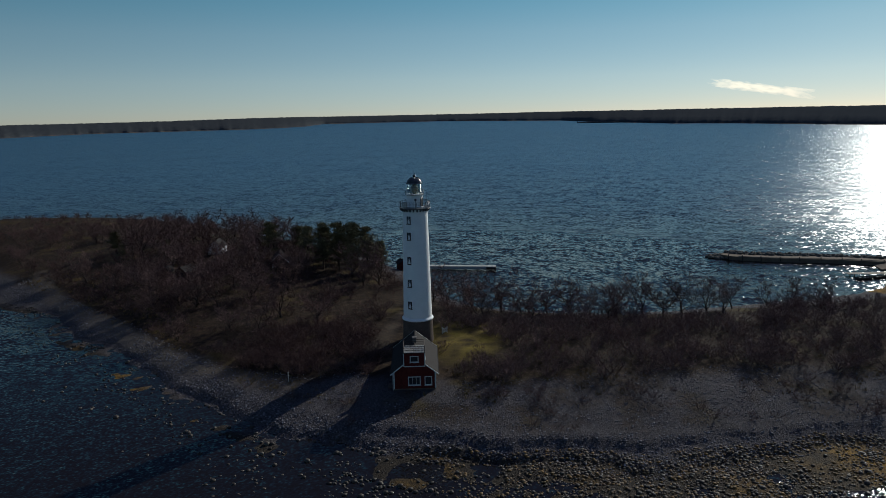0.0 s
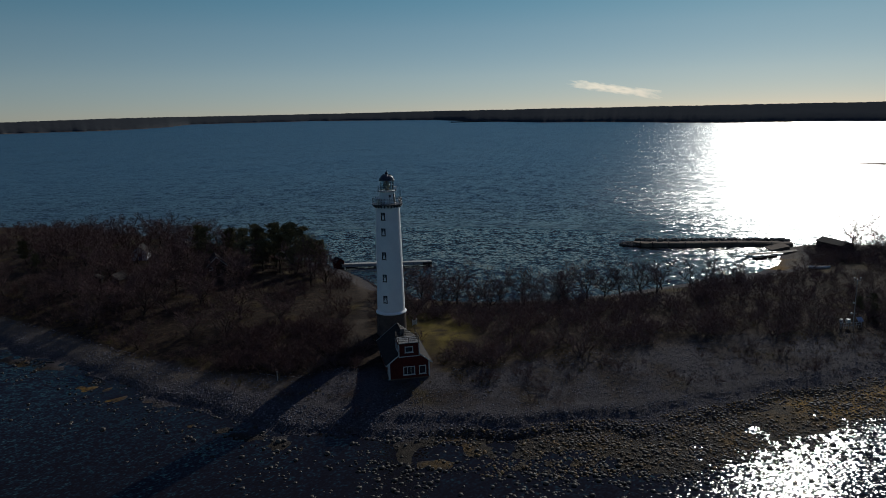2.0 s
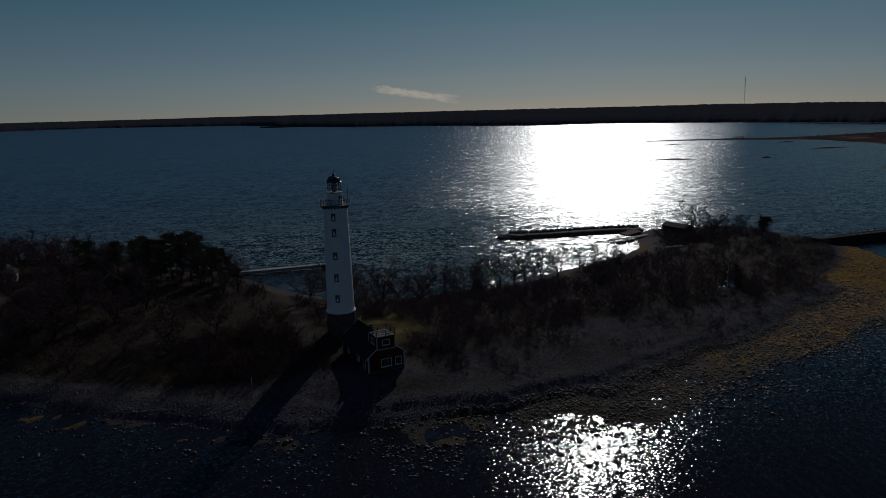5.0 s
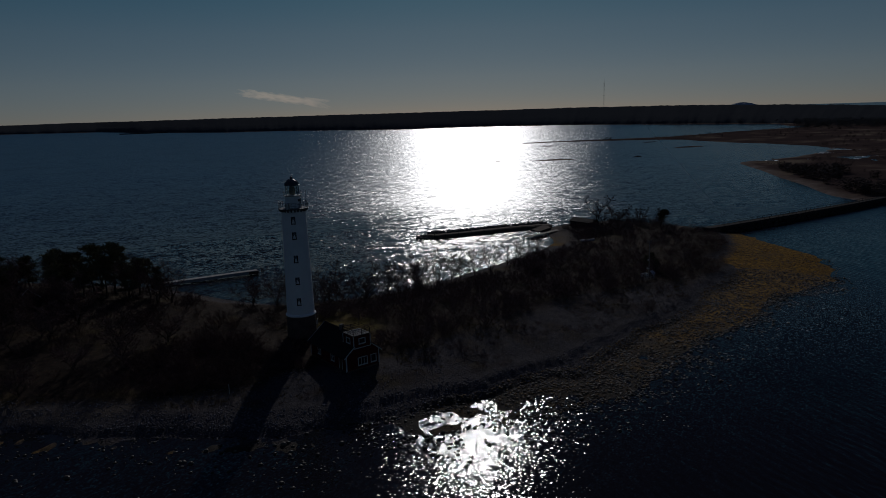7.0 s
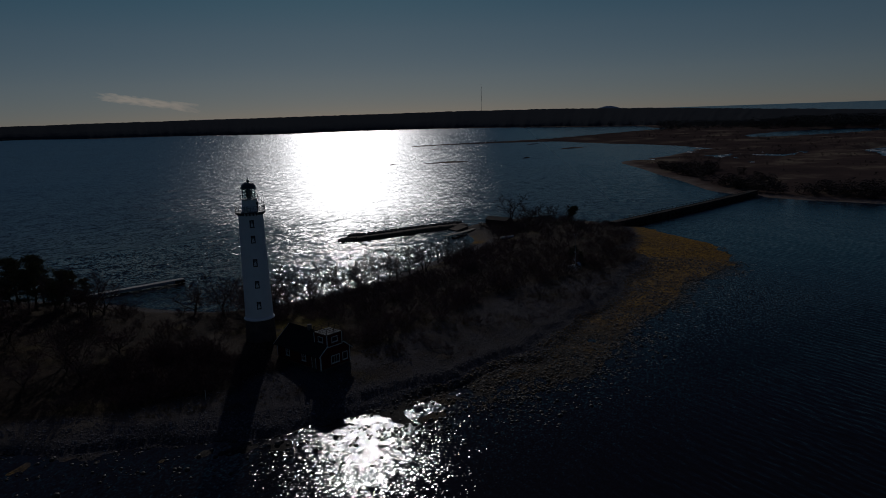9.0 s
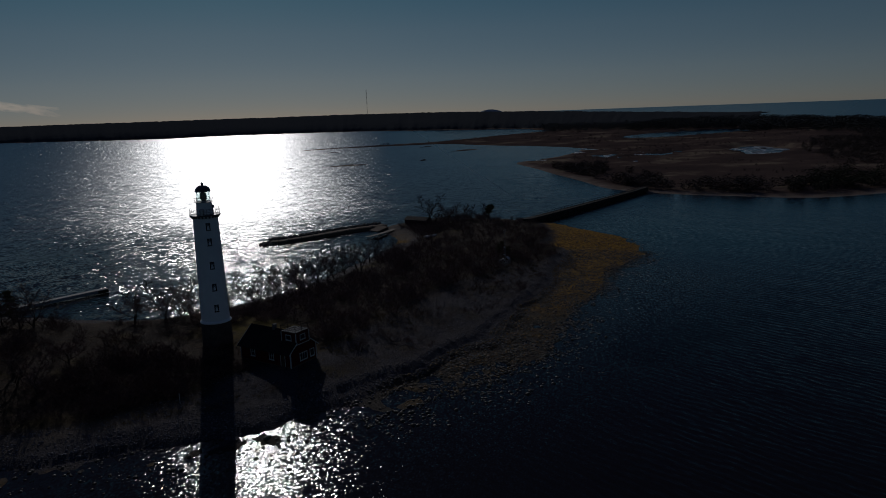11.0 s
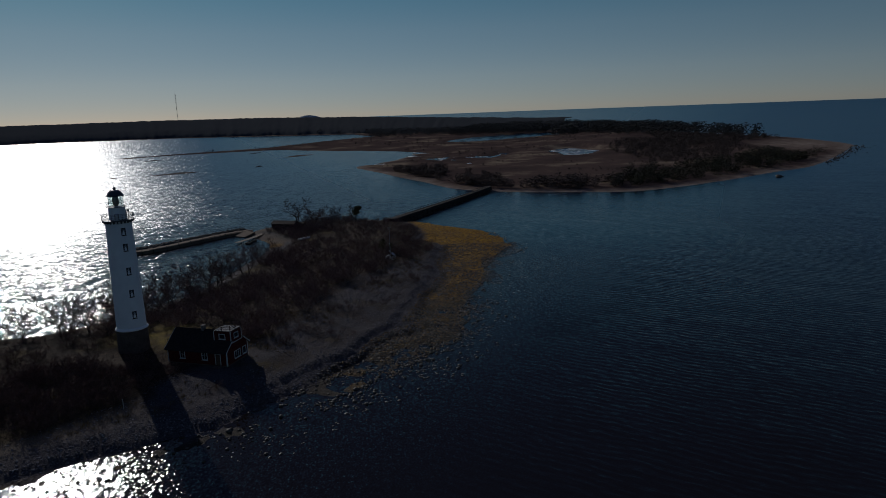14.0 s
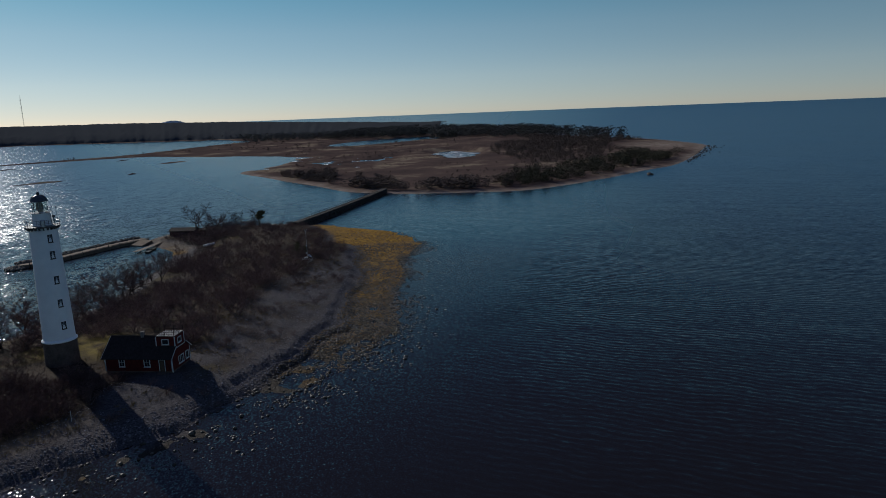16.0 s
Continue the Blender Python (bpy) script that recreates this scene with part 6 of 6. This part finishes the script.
for i, (x, y, s) in enumerate(((-26, 66, 1.5), (-21, 62, 1.2), (-31, 68, 1.35), (-16.5, 57, 0.9), (-36, 74, 1.3), (-23, 72, 1.25), (-41, 69, 1.2), (-45, 77, 1.2), (-29, 60, 1.1), (-24, 56, 0.9),
                               (-34, 62, 1.1), (-18, 66, 0.95), (-28, 76, 1.3), (-33, 83, 1.2), (-51, 70, 1.15), (-39, 80, 1.2), (-20, 78, 0.8), (-55, 78, 1.1),
                               (-104, 78, 0.8), (-98, 70, 0.6), (-84, 72, 0.6))):
    place_pine(PINES[i % 3], x, y, s, i * 77, "dark green pine tree at the edge of the wood")
place_pine(WIND_PINE, 154.8, 38.2, 1.15, -60, "wind-bent dark pine standing alone")
for i, (x, y, s) in enumerate(((98, -4, 0.45), (100, -6, 0.4), (103, -2, 0.4))):
    place_pine(PINES[i % 3], x, y, s, i * 50, "small dark juniper-like pine in the scrub")


# ---- woods of the far point and mainland ----
def clump_kind(seed, width, height, count, size):
    """A ragged crown of small leaf and twig pieces over a short stem."""
    rnd = random.Random(seed)
    v, f = [], []
    for _ in range(count):
        t = rnd.random()
        r = width * math.sqrt(rnd.random()) * (0.45 + 0.9 * t * (1.25 - t))
        a = rnd.uniform(0, 6.28)
        c = Vector((r * math.cos(a), r * math.sin(a), height * (0.12 + 0.88 * t)))
        o = len(v)
        for _ in range(3):
            v.append(tuple(c + Vector((rnd.gauss(0, size), rnd.gauss(0, size), rnd.gauss(0, size * 0.5)))))
        f.append((o, o + 1, o + 2))
    return np.array(v), np.array(f)


CLUMPS = [clump_kind(s, 3.3, 6.0, 110, 0.45) for s in range(5)]
SPIRES = [clump_kind(s, 3.0, 6.6, 110, 0.46) for s in range(10, 14)]


def point_spots(count, x0, x1, y0, y1, test):
    p = np.stack([RNG.uniform(x0, x1, count), RNG.uniform(y0, y1, count)], 1)
    z, d = point_height(p[:, 0], p[:, 1])
    ok = (z > 0.5) & test(p[:, 0], p[:, 1], d)
    return p[ok], z[ok]


def far_wood(name, kinds, mat, pts, z, low, high, label, category="wood"):
    s = RNG.uniform(low, high, len(pts))
    rows = np.stack([pts[:, 0], pts[:, 1], z - 0.2, RNG.uniform(0, 6.28, len(pts)), s * 1.15, s], 1)
    tagged(new(name, scatter(name, kinds, rows, mat)), label, category, kind="stuff")


def south_belt(x, y, d):
    return (d > 13) & (d < 62) & (y < -42) & (x < 600) & (fbm(x, y, 40, 111) > 0.36)


def near_belt(x, y, d):
    return (d > 10) & (d < 46) & (x < 420) & (y > -48) & (fbm(x, y, 24, 113) > 0.38)


def inner_scrub(x, y, d):
    ridge = np.hypot((x - 760) / 330, (y + 70) / 95) + (fbm(x, y, 60, 117) - 0.5) * 0.8
    return (d > 24) & (ridge < 0.95) & (fbm(x, y, 30, 119) > 0.38) & (x < 900) & (np.hypot((x - 715) / 140, (y + 190) / 80) > 1)


def back_wood(x, y, d):
    return (d > 15) & (x > 860) & ((y < 165) | (x > 1150)) & (y < 900) & ((x > 1000) | (y < 60))


p, z = point_spots(3400, 290, 660, -215, 0, south_belt)
far_wood("belt", SPIRES, BELT, p, z, 0.65, 1.05, "dark belt of conifers behind the far beach")
p, z = point_spots(2600, 290, 470, -60, 190, near_belt)
far_wood("belt", CLUMPS, SCRUB, p, z, 0.6, 1.1, "bare brown trees above the far beach")
p, z = point_spots(3600, 420, 900, -190, 60, inner_scrub)
far_wood("scrub", CLUMPS, SCRUB, p, z, 0.5, 0.95, "brown bare scrub covering the far point")
p, z = point_spots(1700, 900, 1620, -180, 420, back_wood)
far_wood("forest", CLUMPS, BACKWOOD, p, z, 1.9, 2.9, "tall grey-brown woods at the back of the far point")
p, z = point_spots(2700, 850, 1600, -180, 900, back_wood)
far_wood("forest", CLUMPS + SPIRES, BACKWOOD, p, z, 1.3, 1.9, "dark forest at the back of the far point")
p, z = point_spots(2600, 470, 1250, 150, 640, lambda x, y, d: (d > 8) & (fbm(x, y, 34, 127) > 0.60))
far_wood("scrub", CLUMPS, SCRUB, p, z, 0.25, 0.6, "scattered bushes on the far marsh")


p, z = point_spots(2600, 400, 980, -110, 300, lambda x, y, d: (d > 14) & (fbm(x, y, 22, 129) > 0.52))
far_wood("heath", CLUMPS, SCRUB, p, z, 0.12, 0.34, "low brown heather tussocks over the far marsh", "heath")


# pale flat flakes scattered over the marsh pools
def flake_kind(seed):
    """A flat ragged sheet with a rim."""
    r = np.random.default_rng(seed)
    n = 9
    a = np.arange(n) * 2 * math.pi / n
    k = r.uniform(0.5, 1.2, n)
    rim = np.stack([np.cos(a) * k, np.sin(a) * k * 0.6], 1)
    v = np.vstack([np.column_stack([rim, np.zeros(n)]), np.column_stack([rim, np.ones(n)]), [(0, 0, 1)]])
    f = [(i, (i + 1) % n, n + i) for i in range(n)] + [((i + 1) % n, n + (i + 1) % n, n + i) for i in range(n)] + [(n + i, n + (i + 1) % n, 2 * n) for i in range(n)]
    return v, np.array(f)


q = np.stack([RNG.uniform(480, 740, 9000), RNG.uniform(20, 260, 9000)], 1)
qz, qd = point_height(q[:, 0], q[:, 1])
q = q[(qz < -0.12) & (qd > 3) & (fbm(q[:, 0], q[:, 1], 12, 149) > 0.55)][:260]
s = RNG.uniform(2.0, 6.5, len(q))
rows = np.stack([q[:, 0], q[:, 1], np.full(len(q), -0.02), RNG.uniform(0, 6.28, len(q)), s, np.full(len(q), 0.08)], 1)
tagged(new("ice", scatter("ice", [flake_kind(k) for k in range(5)], rows, PALESHEET)), "pale thin ragged sheets on the marsh pools", "ice", kind="stuff")


# ---- stones of the shore ----
def shore_spots(count, x0, x1, y0, y1, test):
    p = np.stack([RNG.uniform(x0, x1, count), RNG.uniform(y0, y1, count)], 1)
    z, d, w, where = island_height(p[:, 0], p[:, 1])
    ok = test(p[:, 0], p[:, 1], d, w, where)
    return p[ok], np.maximum(z[ok], -0.22)


def low_poly(seed):
    """A cheap angular stone of twenty faces."""
    r = np.random.default_rng(seed)
    bm = bmesh.new()
    bmesh.ops.create_icosphere(bm, subdivisions=1, radius=1)
    for v in bm.verts:
        v.co *= r.uniform(0.72, 1.2)
        v.co.z *= 0.62
    bmesh.ops.triangulate(bm, faces=bm.faces[:])
    me = bpy.data.meshes.new("pebble")
    bm.to_mesh(me)
    bm.free()
    return mesh_arrays(me)


PEBBLES = [low_poly(200 + k) for k in range(6)]


def stones(name, count, area, test, low, high, mat, label, sink=0.2):
    p, z = shore_spots(count, *area, test)
    s = low + (high - low) * RNG.random(len(p)) ** 3
    rows = np.stack([p[:, 0], p[:, 1], z + s * (0.35 - sink), RNG.uniform(0, 6.28, len(p)), s, s * RNG.uniform(0.7, 1.1, len(p))], 1)
    tagged(new(name, scatter(name, PEBBLES, rows, mat)), label, "stones", kind="stuff")


def tidal(x, y, d, w, where):
    patch = fbm(x, y, 6, 131)
    return (where < SIDE_SOUTH) & (d > -22) & (d < w + np.interp(x, [-12, 8], [-1.0, 2.0])) & (patch > 0.43 + 0.012 * np.clip(-d, 0, 20)) & ((d < 0) | (fbm(x, y, 1.8, 133) > 0.43)) & (RNG.random(np.shape(x)) < np.interp(d, [-20, -12, -4, 0], [0.06, 0.28, 0.6, 1.0]) * np.where((d < 0) & (x < -5), 0.35, 1.0)) & (RNG.random(np.shape(x)) < np.where((x < 22) & (d < w - 2.5), 0.35, 1.0)) & ((x < 100) | (d < 4) | (RNG.random(np.shape(x)) < 0.7))


def upper(x, y, d, w, where):
    return (where < SIDE_SOUTH) & (d > w) & (y < brush_edge(x) + 2) & (fbm(x, y, 7, 137) > 0.34) & (d > w + 0.5) & clear_of_buildings(x, y)


stones("tide_stones", 190000, (-130, 142, -70, 60), tidal, 0.09, 0.36, WETROCK, "wet grey stones strewn along the waterline")
stones("shallow_stones", 30000, (-20, 140, -78, 0), lambda x, y, d, w, where: (where < SIDE_SOUTH + 20) & (d > -17) & (d < -0.3) & (fbm(x, y, 6, 143) > 0.46 + 0.011 * -d) & (RNG.random(np.shape(x)) < np.interp(d, [-17, -6, 0], [0.12, 0.35, 0.8])), 0.20, 0.48, WETROCK, "dark rounded stones standing out of the shallows")
stones("flat_stones", 92000, (8, 160, -58, 20), lambda x, y, d, w, where: (d > -2) & (d < w + 2.5) & (fbm(x, y, 3, 139) > 0.36) & (RNG.random(np.shape(x)) < np.interp(x, [8, 30, 100, 135], [0.5, 1.0, 0.7, 0.15])), 0.08, 0.32, WEEDSTONE, "grey and ochre stones packed over the weedy flats")
stones("bank_stones", 60000, (-60, 120, -58, 20), lambda x, y, d, w, where: (where < SIDE_SOUTH) & (d > w - 1) & (d < w + 5.5), 0.07, 0.22, PEBBLE, "grey limestone cobbles of the beach bank")
stones("shingle_stones", 130000, (-120, 115, -50, 60), upper, 0.05, 0.19, PEBBLE, "grey limestone shingle of the upper beach")

# larger boulders, each by itself, where the shore lies nearest
BOULDERS = []
for n in range(7):
    me = stone_mesh(300 + n, 2, 0.66)
    me.name = "boulder"
    me.materials.append(WETROCK)
    for poly in me.polygons:
        poly.use_smooth = True
    BOULDERS.append(me)
p, z = shore_spots(1500, -75, 90, -70, 4, lambda x, y, d, w, where: (where < SIDE_SOUTH) & (d > -13) & (d < w + 1) & (fbm(x, y, 7, 141) > 0.42))
for i in range(min(270, len(p))):
    s = 0.22 + 0.28 * RNG.random() ** 2
    ob = new("boulder", BOULDERS[i % 7])
    ob.matrix_world = pose(p[i, 0], p[i, 1], max(z[i], -0.15) + 0.12 * s, 0, 0, RNG.random() * 360) @ Matrix.Diagonal((s, s * 0.85, s, 1))
    tagged(ob, "rounded grey-brown boulder in the shallows", "boulder", "boulders along the south shore")
# boulders off the far headland
rows = []
for k in range(240):
    t = RNG.random()
    x, y = 480 + 215 * t, -170 - 46 * t
    x, y = x + RNG.normal() * 9, y - abs(RNG.normal()) * 9 * t
    s = 0.35 + 0.7 * RNG.random() ** 2
    rows.append((x, y, 0.1, RNG.random() * 6.3, s, s))
tagged(new("boulders", scatter("boulders", PEBBLES, np.array(rows), WETROCK)), "dark boulders off the far headland", "boulders", kind="stuff")
ob = new("boulder", BOULDERS[2])
ob.matrix_world = pose(379, -134, 0.5) @ Matrix.Diagonal((2.4, 2.2, 1.6, 1))
tagged(ob, "lone dark boulder in open water", "boulder")
